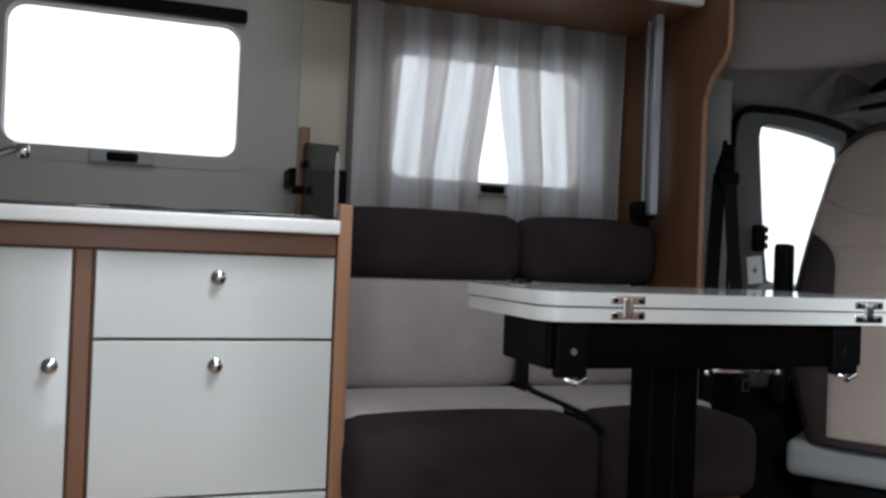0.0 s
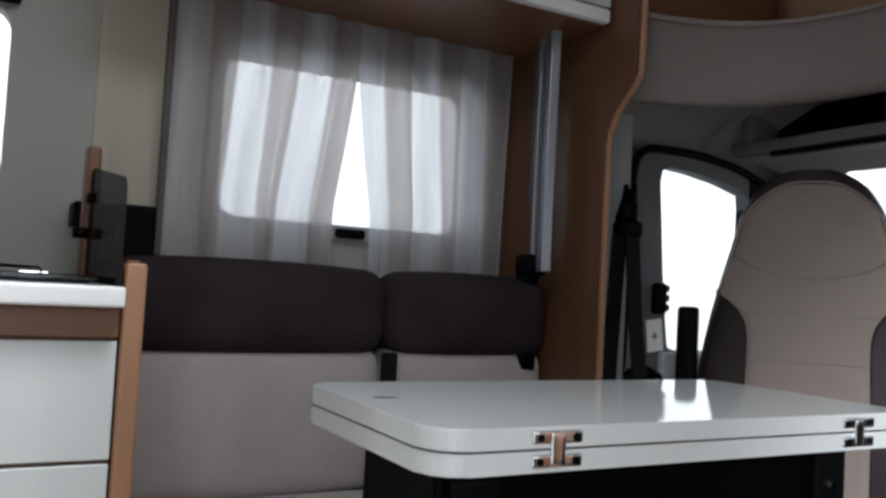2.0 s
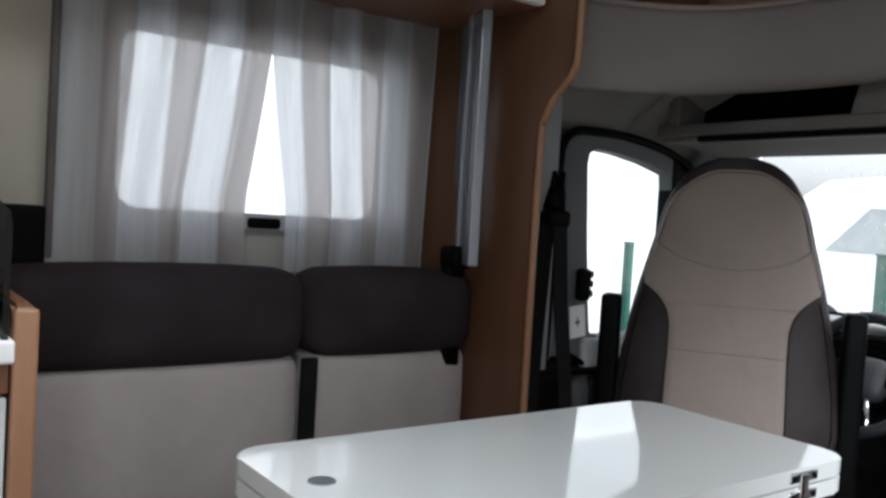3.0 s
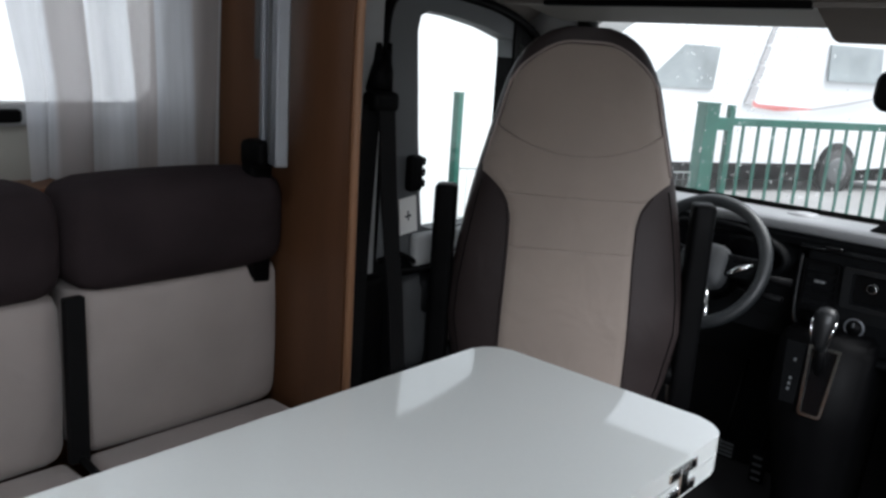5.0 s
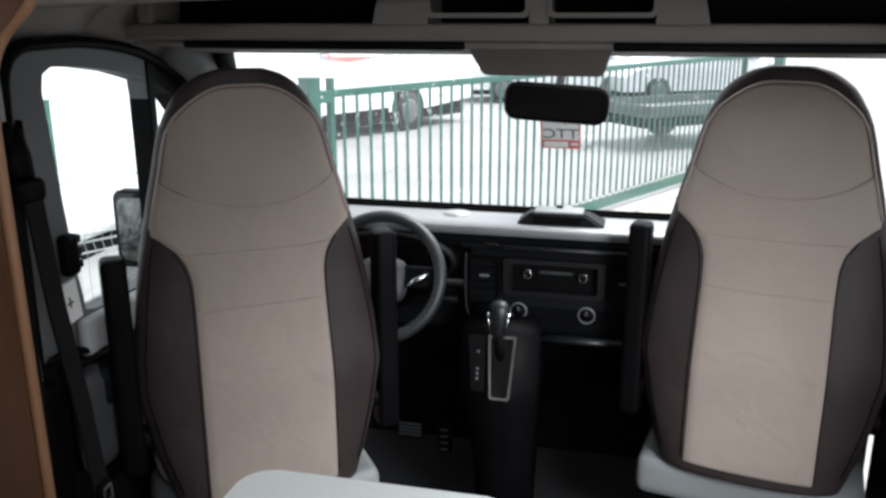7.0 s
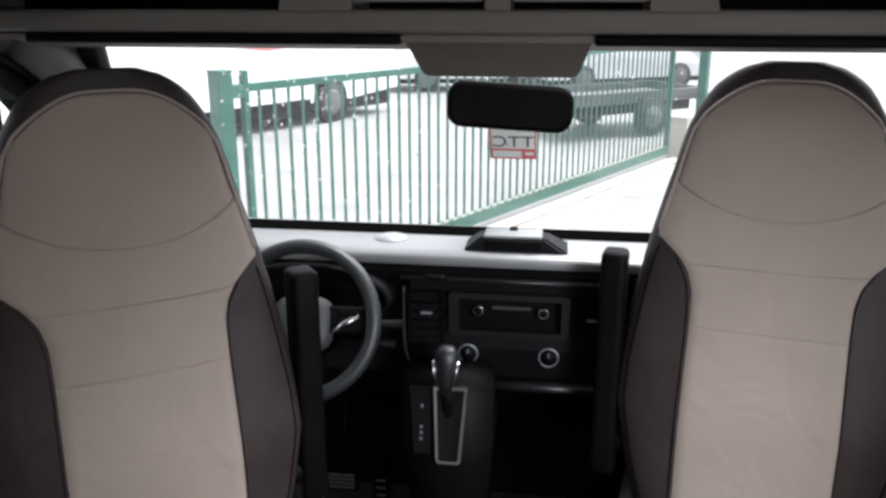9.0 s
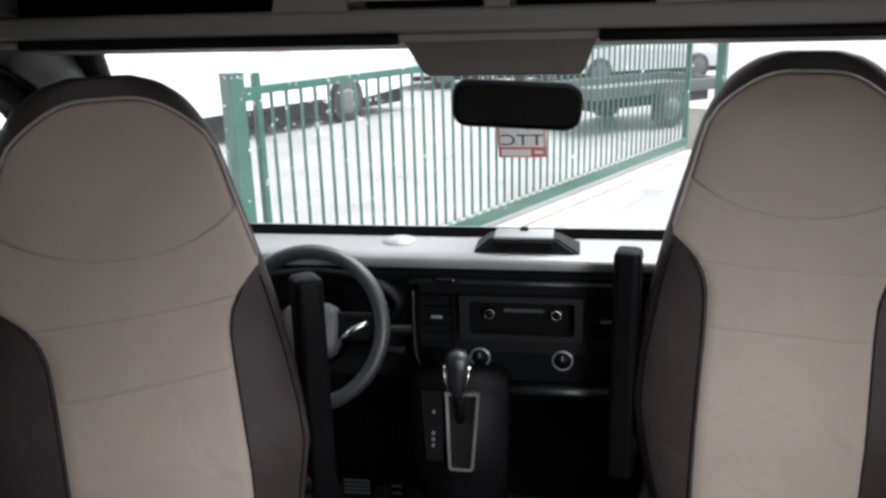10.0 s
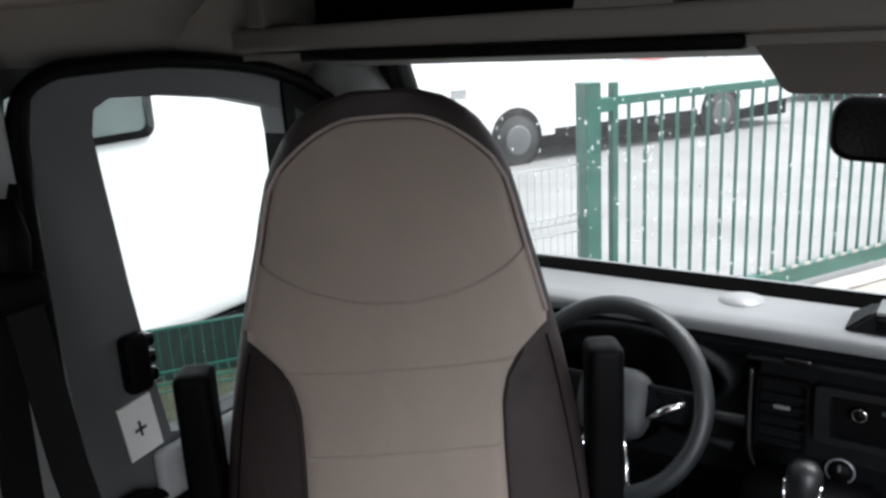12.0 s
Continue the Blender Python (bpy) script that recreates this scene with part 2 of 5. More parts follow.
def thing(name, label, category, at=(0, 0, 0), group="", m=None):
    ob = new(name)
    ob.empty_display_size = 0.05
    ob.matrix_world = m if m else Matrix.Translation(at)
    return tagged(ob, label, category, group)


def structure(name, bm, material, label, category, smooth=False):
    return tagged(part(name, bm, material, None, "", smooth), label, category, "", "structure")


def box(bm, x0, x1, y0, y1, z0, z1, bev=0.0, seg=2):
    got = bmesh.ops.create_cube(bm, size=1, matrix=Matrix.LocRotScale(((x0 + x1) / 2, (y0 + y1) / 2, (z0 + z1) / 2), None, (abs(x1 - x0), abs(y1 - y0), abs(z1 - z0))))
    if bev:
        edges = list({e for v in got["verts"] for e in v.link_edges})
        bmesh.ops.bevel(bm, geom=edges, offset=bev, segments=seg, profile=0.5, affect="EDGES")
    return bm


def B(*a, bev=0.003, seg=2):
    return box(bmesh.new(), *a, bev=bev, seg=seg)


def loft(bm, rings, closed=True, caps=True):
    vs = [[bm.verts.new(p) for p in r] for r in rings]
    n = len(vs[0])
    for a, b in zip(vs, vs[1:]):
        for i in range(n if closed else n - 1):
            j = (i + 1) % n
            bm.faces.new((a[i], a[j], b[j], b[i]))
    if caps and closed:
        bm.faces.new(list(reversed(vs[0])))
        bm.faces.new(vs[-1])
    return bm


def tube(pts, r, seg=10, bm=None, closed=False):
    bm = bm or bmesh.new()
    pts = [Vector(p) for p in pts]
    rings = []
    n = len(pts)
    for i, p in enumerate(pts):
        if closed:
            d = (pts[(i + 1) % n] - pts[i - 1]).normalized()
        else:
            d = (pts[min(i + 1, n - 1)] - pts[max(i - 1, 0)]).normalized()
        u = d.orthogonal().normalized() if i == 0 else (u - d * u.dot(d)).normalized()
        w = d.cross(u)
        rad = r[i] if isinstance(r, (list, tuple)) else r
        rings.append([p + (u * math.cos(2 * math.pi * k / seg) + w * math.sin(2 * math.pi * k / seg)) * rad for k in range(seg)])
    if closed:
        rings.append(rings[0])
    loft(bm, rings, True, not closed)
    if closed:
        bmesh.ops.remove_doubles(bm, verts=bm.verts, dist=1e-6)
    return bm


def smooth_pts(pts, n=5):
    """A rounder line through the points."""
    pts = [Vector(p) for p in pts]
    out = []
    for i in range(len(pts) - 1):
        a, b, c, d = pts[max(i - 1, 0)], pts[i], pts[i + 1], pts[min(i + 2, len(pts) - 1)]
        for k in range(n):
            t = k / n
            out.append(0.5 * (2 * b + (c - a) * t + (2 * a - 5 * b + 4 * c - d) * t * t + (3 * b - a - 3 * c + d) * t ** 3))
    return out + [pts[-1]]


def disc(c, axis, r0, r1, length, seg=24, bm=None):
    """A capped cone or cylinder from c along axis."""
    bm = bm or bmesh.new()
    a = Vector(axis).normalized()
    c = Vector(c)
    tube([c, c + a * length], [r0, r1], seg, bm)
    return bm


def rr(w, h, r, n=5):
    """A rounded rectangle's loop, centred."""
    out = []
    for cx, cy, a in ((w / 2 - r, h / 2 - r, 0), (-w / 2 + r, h / 2 - r, 90), (-w / 2 + r, -h / 2 + r, 180), (w / 2 - r, -h / 2 + r, 270)):
        for k in range(n + 1):
            t = radians(a + 90 * k / n)
            out.append((cx + r * math.cos(t), cy + r * math.sin(t)))
    return out


def ring_plate(outer, inner, to3, d0, d1):
    """A plate with a hole: loops of equal length, to3(u, v, d) gives the place."""
    bm = bmesh.new()
    loft(bm, [[to3(*p, d0) for p in inner], [to3(*p, d0) for p in outer], [to3(*p, d1) for p in outer], [to3(*p, d1) for p in inner], [to3(*p, d0) for p in inner]], True, False)
    bmesh.ops.remove_doubles(bm, verts=bm.verts, dist=1e-5)
    return bm


def plate(loop, to3, d0, d1):
    bm = bmesh.new()
    return loft(bm, [[to3(*p, d0) for p in loop], [to3(*p, d1) for p in loop]])


def rounded(bm, lo, hi, r, m=5, puff=0.0):
    """A soft box, with evenly rounded edges and swollen faces."""
    lo, hi = Vector(lo), Vector(hi)
    ax = []
    for k in range(3):
        a, b = lo[k], hi[k]
        ins = [a, a + r * 0.12, a + r * 0.4, a + r]
        outs = [b - r, b - r * 0.4, b - r * 0.12, b]
        ax.append(ins + [a + r + (b - a - 2 * r) * i / m for i in range(1, m)] + outs)
    cen, half = (lo + hi) / 2, (hi - lo) / 2

    def shape(p):
        q = Vector([min(max(p[k], lo[k] + r), hi[k] - r) for k in range(3)])
        d = p - q
        if d.length > 1e-9:
            p = q + d.normalized() * r
        s = [1 - ((p[k] - cen[k]) / half[k]) ** 2 for k in range(3)]
        for k in range(3):
            o, w = [j for j in range(3) if j != k]
            p[k] += puff * max(0, s[o]) ** 0.7 * max(0, s[w]) ** 0.7 * (p[k] - cen[k]) / half[k]
        return p
    for k in range(3):
        o, w = [j for j in range(3) if j != k]
        for side in (lo[k], hi[k]):
            grid = []
            for a in ax[o]:
                row = []
                for b in ax[w]:
                    p = Vector((0, 0, 0))
                    p[k], p[o], p[w] = side, a, b
                    row.append(bm.verts.new(shape(p)))
                grid.append(row)
            for i in range(len(grid) - 1):
                for j in range(len(grid[0]) - 1):
                    bm.faces.new((grid[i][j], grid[i + 1][j], grid[i + 1][j + 1], grid[i][j + 1]))
    bmesh.ops.remove_doubles(bm, verts=bm.verts, dist=1e-4)
    return bm


def R(lo, hi, r, m=5, puff=0.0):
    return rounded(bmesh.new(), lo, hi, r, m, puff)


def lerp(table, z):
    """Piecewise smooth value from (z, v) pairs in rising order."""
    if z <= table[0][0]:
        return table[0][1]
    for (a, u), (b, v) in zip(table, table[1:]):
        if z <= b:
            t = (z - a) / (b - a)
            return u + (v - u) * t
    return table[-1][1]


# ================= the shell of the living area =================
YL, YR, XB, XP = 2.71, 0.31, -1.7, 1.62       # inner side walls, rear wall, cab partition
ZC = 1.98
GROUND = -0.55

structure("floor", B(XB, XP + 0.02, YR, YL, -0.05, 0.0, bev=0), LINO, "brown wood-look vinyl floor of a motorhome", "floor")
HX0, HX1, HY0, HY1 = 0.35, 0.85, 1.15, 1.65      # opening of the assumed, unseen roof hatch


def holed_slab(x0, x1, y0, y1, z0, z1):
    bm = bmesh.new()
    for b in ((x0, HX0, y0, y1), (HX1, x1, y0, y1), (HX0, HX1, y0, HY0), (HX0, HX1, HY1, y1)):
        box(bm, *b, z0, z1)
    return bm


structure("ceiling", holed_slab(XB, 2.44, YR, YL, ZC, ZC + 0.04), CEIL, "pale motorhome ceiling lining with an assumed roof hatch", "ceiling")
hatch = thing("window_3", "assumed square roof hatch with a clear dome, out of view", "roof hatch", ((HX0 + HX1) / 2, (HY0 + HY1) / 2, ZC))
hatch["kind"] = "structure"
part("frame", ring_plate(rr(0.58, 0.58, 0.05), rr(0.49, 0.49, 0.03), lambda u, v, d: (u, v, d), -0.012, 0.10), COUNTER, hatch, "white hatch frame")
dome = part("pane", plate(rr(0.56, 0.56, 0.05), lambda u, v, d: (u, v, d), 0.102, 0.106), ACRYLIC, hatch, "clear acrylic dome")
dome.visible_shadow = False
structure("wall_rear", B(XB - 0.04, XB, YR, YL, 0, ZC, bev=0), WALL, "plain grey-beige rear wall", "wall")


def side_wall(name, y0, y1, x0, x1, holes, label):
    bm = bmesh.new()
    xs = x0
    for hx0, hx1, hz0, hz1 in holes:
        box(bm, xs, hx0, y0, y1, 0, ZC)
        if hz0 > 0.001:
            box(bm, hx0, hx1, y0, y1, 0, hz0)
        box(bm, hx0, hx1, y0, y1, hz1, ZC)
        xs = hx1
    box(bm, xs, x1, y0, y1, 0, ZC)
    return structure(name, bm, WALL, label, "wall")


KW = (-0.30, 0.33, 1.11, 1.51)       # kitchen window opening
LW = (0.785, 1.48, 1.09, 1.495)       # lounge window opening
side_wall("wall_left", YL, YL + 0.05, XB, XP, [KW, LW], "grey-beige lined side wall with two windows")
# second opening is an assumed window, never in view, added for extra fill
side_wall("wall_right", YR - 0.05, YR, XB, XP + 0.1, [(-0.42, 0.52, 0.0, 1.88), (0.78, 1.48, 1.0, 1.5)], "grey-beige lined side wall with the open entrance door")
bm = bmesh.new()
box(bm, 0.504, LW[0] - 0.02, YL - 0.006, YL, 0.9, 1.7)
structure("wall_panel", bm, WALL_WARM, "beige wall panel between the kitchen and the curtain", "wall panel")


def rv_window(name, o, label):
    """Rounded acrylic caravan window with its inner frame."""
    x0, x1, z0, z1 = o
    cx, cz, w, h = (x0 + x1) / 2, (z0 + z1) / 2, x1 - x0, z1 - z0
    top = thing(name, label, "window", (cx, YL, cz))
    top["kind"] = "structure"
    to3 = lambda u, v, d: (u, d, v)
    part("window_frame", ring_plate(rr(w + 0.07, h + 0.07, 0.07), rr(w - 0.01, h - 0.01, 0.05), to3, -0.004, 0.004), WALL, top, "", False)
    part("reveal", ring_plate(rr(w + 0.001, h + 0.001, 0.055), rr(w - 0.008, h - 0.008, 0.05), to3, 0.004, 0.05), GREY_TRIM, top)
    pane = part("pane", plate(rr(w + 0.03, h + 0.03, 0.06), to3, 0.052, 0.056), ACRYLIC, top, "clear acrylic pane")
    pane.visible_shadow = False
    lat = part("latch", R((-0.042, -0.034, -h / 2 - 0.030), (0.042, -0.014, -h / 2 - 0.004), 0.009), BLACK, top, "dark plastic window latch", True)
    part("latch_base", R((-0.085, -0.022, -h / 2 - 0.036), (0.085, -0.010, -h / 2 + 0.004), 0.005), GREY_TRIM, top, "", True)
    return top


kw = rv_window("window_1", KW, "rounded acrylic kitchen window with a roller blind cassette")
part("blind_cassette", R((-0.325, -0.04, 0.196), (0.325, -0.012, 0.236), 0.010), BLACK, kw, "dark roller blind cassette", True)
lw = rv_window("window_2", LW, "rounded acrylic lounge window behind the curtain")
part("blind_cassette", R((-0.37, -0.045, 0.205), (0.37, -0.012, 0.255), 0.012), MID_TRIM, lw, "", True)


# ================= kitchen =================
def kitchen():
    KF = 2.05
    unit = thing("kitchen_unit", "white gloss kitchen unit with cherry wood frame", "kitchen unit", (0.0, 2.36, 0))
    o = Vector((0.0, 2.36, 0))

    def p(name, bm, material, parent=unit, label="", smooth=False):
        bmesh.ops.translate(bm, vec=-o, verts=bm.verts)
        ob = part(name, bm, material, parent, label, smooth)
        return ob
    p("body", B(-1.05, 0.5, KF + 0.022, YL - 0.003, 0.0, 0.885), WOOD_X)
    p("top_rail", B(-1.05, 0.5, KF + 0.002, KF + 0.02, 0.840, 0.887), WOOD_X, unit, "cherry wood rail")
    p("stile", B(-0.040, -0.006, KF + 0.002, KF + 0.02, 0.08, 0.839), WOOD, unit, "cherry wood stile")
    p("plinth", B(-1.05, 0.5, KF + 0.04, KF + 0.06, 0.0, 0.07), BLACK)

    def knob(x, z, parent):
        k = p("knob", disc((x, KF, z), (0, -1, 0), 0.0165, 0.0155, 0.006), CHROME, parent, "chrome push-lock knob", True)
        p("button", disc((x, KF - 0.006, z), (0, -1, 0), 0.0105, 0.0095, 0.012), CHROME, k, "", True)
    for name, x0, x1, z0, z1, kx, kz in (("drawer", 0.0, 0.497, 0.655, 0.836, 0.245, 0.786), ("drawer", 0.0, 0.497, 0.318, 0.649, 0.245, 0.597),
                                         ("drawer", 0.0, 0.497, 0.085, 0.312, 0.244, 0.27), ("door", -0.46, -0.045, 0.085, 0.836, -0.065, 0.598), ("door", -1.03, -0.50, 0.085, 0.836, -0.98, 0.609)):
        d = p(name, B(x0, x1, KF, KF + 0.019, z0, z1, bev=0.0025), GLOSS, unit, "white gloss " + name + " front")
        if name == "door":
            kx = x1 - 0.034
        knob(kx, kz, d)
    top = thing("worktop", "white-edged kitchen worktop under a glass lid", "worktop", (-0.27, 2.36, 0.904))
    o2 = Vector((-0.27, 2.36, 0.904))

    def q(name, bm, material, label="", smooth=False, parent=top):
        bmesh.ops.translate(bm, vec=-o2, verts=bm.verts)
        return part(name, bm, material, parent, label, smooth)
    q("front_edge", R((-1.06, 2.008, 0.8885), (0.499, 2.020, 0.9205), 0.005), COUNTER, "rounded white front edge", True)
    q("slab", B(-1.06, 0.499, 2.0185, YL - 0.003, 0.889, 0.920, bev=0.004), COUNTER)
    hob = thing("hob_lid", "dark smoked glass lid lying over the hob", "hob lid", (0.1, 2.37, 0.921))
    part("burner_plate", B(-0.36, 0.36, -0.24, 0.24, 0.0, 0.004), BLACK_GLOSS, hob)
    part("glass", B(-0.37, 0.37, -0.25, 0.25, 0.006, 0.012, bev=0.002), SMOKED, hob, "smoked glass plate")
    for bx, by in ((0.20, 0.05), (-0.05, 0.05)):
        part("trivet", tube([(bx + 0.085 * math.cos(a), by + 0.085 * math.sin(a), 0.022) for a in [2 * math.pi * i / 20 for i in range(20)]], 0.0028, 6, None, True), BLACK_METAL, hob, "black wire pan support", True)
        for a in (0, 90, 180, 270):
            c, sn = math.cos(radians(a)), math.sin(radians(a))
            part("trivet_leg", tube([(bx + 0.03 * c, by + 0.03 * sn, 0.024), (bx + 0.10 * c, by + 0.10 * sn, 0.022), (bx + 0.105 * c, by + 0.105 * sn, 0.012)], 0.0025, 6), BLACK_METAL, hob, "", True)
    for sx in (-0.3, 0.3):
        part("hinge", B(sx - 0.03, sx + 0.03, 0.245, 0.27, 0.0, 0.014), CHROME, hob)
    # tap with its spout end
    tap = thing("tap", "slim chrome kitchen tap with a curved spout", "tap", (-0.42, 2.5, 0.921))
    part("base", disc((0, 0, 0), (0, 0, 1), 0.026, 0.022, 0.03), CHROME, tap, "", True)
    part("spout", tube([(0, 0, 0.03), (0.02, -0.012, 0.055), (0.08, -0.045, 0.092), (0.15, -0.085, 0.125), (0.205, -0.117, 0.143), (0.236, -0.135, 0.146)], 0.0095, 12), CHROME, tap, "", True)
    part("nozzle", disc((0.228, -0.131, 0.152), (0.2, -0.1, -1), 0.0155, 0.014, 0.03), CHROME, tap, "", True)
    part("lever", tube([(0, 0, 0.05), (-0.01, 0.03, 0.10), (-0.02, 0.05, 0.13)], 0.006, 8), CHROME, tap, "", True)
    # end panel of the kitchen block
    e = thing("end_panel", "rounded cherry wood end panel between kitchen and bench", "panel", (0.516, 2.36, 0))
    bm = plate([(2.045, 0.0), (2.66, 0.0), (2.66, 0.962), (2.075, 0.962), (2.056, 0.955), (2.046, 0.938)], lambda u, v, d: (d - 0.516, u - 2.36, v), 0.501, 0.531)
    bmesh.ops.bevel(bm, geom=bm.edges[:], offset=0.006, segments=2, affect="EDGES")
    part("board", bm, WOOD, e)
    part("edging", R((-0.0165, -0.322, 0.0), (0.0165, -0.308, 0.958), 0.006), WOOD_EDGE, e, "pale wood edging", True)
    # splash guard at the end of the worktop
    g = thing("splash_guard", "smoked glass splash guard with a wooden post", "splash guard", (0.487, 2.27, 0.921))
    part("glass", plate([(-0.255, 0.0), (0.20, 0.0), (0.20, 0.215), (0.17, 0.222), (-0.235, 0.168), (-0.255, 0.15)], lambda u, v, d: (d, u, v), -0.004, 0.004), SMOKED, g, "smoked glass pane")
    part("post", B(-0.014, 0.014, 0.20, 0.25, 0.0, 0.27, bev=0.006), WOOD, g, "cherry wood post")
    part("clip", disc((-0.03, 0.20, 0.095), (1, 0, 0), 0.011, 0.011, 0.028), BLACK, g, "black clamp screw", True)
    part("clip", B(-0.012, 0.012, 0.15, 0.20, 0.155, 0.172), BLACK, g)
    # black cabinet beside the curtain
    tvb = thing("tv_bracket", "black folded television bracket above the bench", "bracket", (0.575, 2.60, 1.0))
    part("arm", R((-0.028, -0.02, -0.14), (0.058, 0.03, 0.09), 0.008), BLACK, tvb)
    part("wall_plate", R((-0.11, -0.012, 0.035), (0.05, 0.10, 0.088), 0.006), BLACK, tvb)


kitchen()


# ================= bench and curtain =================
def bench():
    b = thing("bench", "upholstered bench with dark seat and greige backs under the window", "bench", (1.05, 2.3, 0))
    o = Vector((1.05, 2.3, 0))

    def p(name, bm, material, label="", smooth=True):
        bmesh.ops.translate(bm, vec=-o, verts=bm.verts)
        return part(name, bm, material, b, label, smooth)
    p("plinth", B(0.54, 1.60, 2.02, YL - 0.004, 0.0, 0.26, bev=0.006), WOOD_X, "cherry wood bench base", False)
    for x0, x1 in ((0.536, 1.145), (1.158, 1.60)):
        p("seat_cushion", R((x0, 1.94, 0.262), (x1, 2.47, 0.462), 0.05, 6, 0.012), DARK_CLOTH, "dark brown seat cushion")
        p("seat_inset", R((x0 + 0.012, 2.13, 0.444), (x1 - 0.012, 2.465, 0.4745), 0.014, 6, 0.004), LIGHT_CLOTH, "greige seat inset")
    for x0, x1 in ((0.536, 1.135), (1.158, 1.598)):
        p("back_cushion", R((x0, 2.455, 0.47), (x1, 2.60, 0.792), 0.035, 6, 0.012), LIGHT_CLOTH, "greige back cushion")
        p("back_roll", R((x0, 2.435, 0.785), (x1, 2.60, 0.975), 0.045, 6, 0.012), DARK_CLOTH, "dark brown upper back cushion")
    p("filler", B(0.536, 1.59, 2.60, YL - 0.004, 0.30, 0.95), WOOD_X, "", False)
    st = thing("lap_belt", "black seat belt webbing between the bench cushions", "seat belt", (1.147, 2.44, 0.48))
    part("webbing", R((-0.020, -0.016, 0.0), (0.016, 0.004, 0.31), 0.004), WEB, st)
    part("webbing_lower", tube([(0, 0, 0.01), (0.004, -0.08, -0.006), (0.006, -0.24, -0.010), (0.006, -0.40, -0.016), (0.006, -0.47, -0.035)], 0.0075, 8), WEB, st, "", True)
    gd = thing("belt_guide", "black padded belt guide at the end of the bench back", "belt guide", (1.545, 2.43, 0.99))
    part("post", R((-0.028, 0.02, -0.25), (0.028, 0.06, 0.02), 0.012), BLACK, gd, "", True)
    part("head", R((-0.032, -0.01, 0.0), (0.032, 0.06, 0.055), 0.014), BLACK, gd, "", True)


bench()


def curtain(name, x0, x1, label, gap_side):
    """A pleated voile panel, its free edge drawn aside towards the hem."""
    bm = bmesh.new()
    uv = bm.loops.layers.uv.new("UVMap")
    nu, nv = 110, 26
    grid = []
    for j in range(nv + 1):
        v = j / nv
        z = 1.64 - (1.64 - 0.957) * v
        row = []
        for i in range(nu + 1):
            u = i / nu
            a, b = x0, x1
            if gap_side > 0:
                b -= 0.003 + 0.052 * min(1, max(0, v - 0.2) / 0.55) ** 1.2
            else:
                a += 0.003 + 0.050 * min(1, max(0, v - 0.2) / 0.55) ** 1.2
            x = a + (b - a) * u
            amp = (0.006 + 0.010 * v) * (0.65 + 0.45 * math.sin(u * 7.3 + 1.1 * gap_side))
            ph = u * 2 * math.pi * 3.6 + 1.3 * math.sin(u * 5.1 + gap_side) + 0.7 * gap_side + 0.6 * v
            y = 2.632 + amp * math.sin(ph) + 0.004 * math.sin(u * 37 + 3 * v)
            x += 0.008 * math.sin(ph + 1.2 + 0.4 * v) * (0.4 + v)
            z2 = z + 0.006 * math.sin(u * 19) * v
            row.append((bm.verts.new((x - (x0 + x1) / 2, y - 2.632, z2 - 1.64)), u, v))
        grid.append(row)
    for j in range(nv):
        for i in range(nu):
            q = (grid[j][i], grid[j][i + 1], grid[j + 1][i + 1], grid[j + 1][i])
            f = bm.faces.new([t[0] for t in q])
            for lp, t in zip(f.loops, q):
                lp[uv].uv = (t[1] * (x1 - x0) / 0.55, t[2])
    top = thing(name, label, "curtain", ((x0 + x1) / 2, 2.632, 1.64), "lounge curtains")
    part("panel", bm, VOILE, top, "", True)
    part("heading", B(-(x1 - x0) / 2, (x1 - x0) / 2, -0.012, 0.012, -0.02, 0.0), LIGHT_CLOTH, top)
    return top


curtain("curtain", 0.655, 1.112, "sheer white curtain panel with taupe stripes", 1)
curtain("curtain", 1.106, 1.575, "sheer white curtain panel with taupe stripes and gathered edge", -1)
edge = thing("curtain_trim", "dark taupe side strip along the curtain", "curtain strip", (0.645, 2.63, 0.985))
part("strip", R((-0.008, -0.012, 0.0), (0.008, 0.012, 0.68), 0.005), mat("dark taupe strip", (0.10, 0.085, 0.08), 0.7), edge)


def overhead():
    c = thing("overhead_cabinet", "cherry wood overhead cabinet with white gloss fronts", "cabinet", (1.05, 2.47, 1.61))
    part("body", B(-0.55, 0.55, -0.20, 0.236, 0.0, 0.36, bev=0.004), WOOD_X, c)
    part("front_rail", R((-0.55, -0.225, 0.0), (0.55, -0.198, 0.035), 0.008), COUNTER, c, "white lower rail", False)
    for x0, x1 in ((-0.55, -0.01), (0.01, 0.55)):
        d = part("door", B(x0, x1, -0.222, -0.202, 0.04, 0.35), GLOSS, c, "white gloss cabinet door")
        part("knob", disc(((x0 + x1) / 2, -0.222, 0.08), (0, -1, 0), 0.014, 0.013, 0.012), CHROME, d, "", True)


overhead()


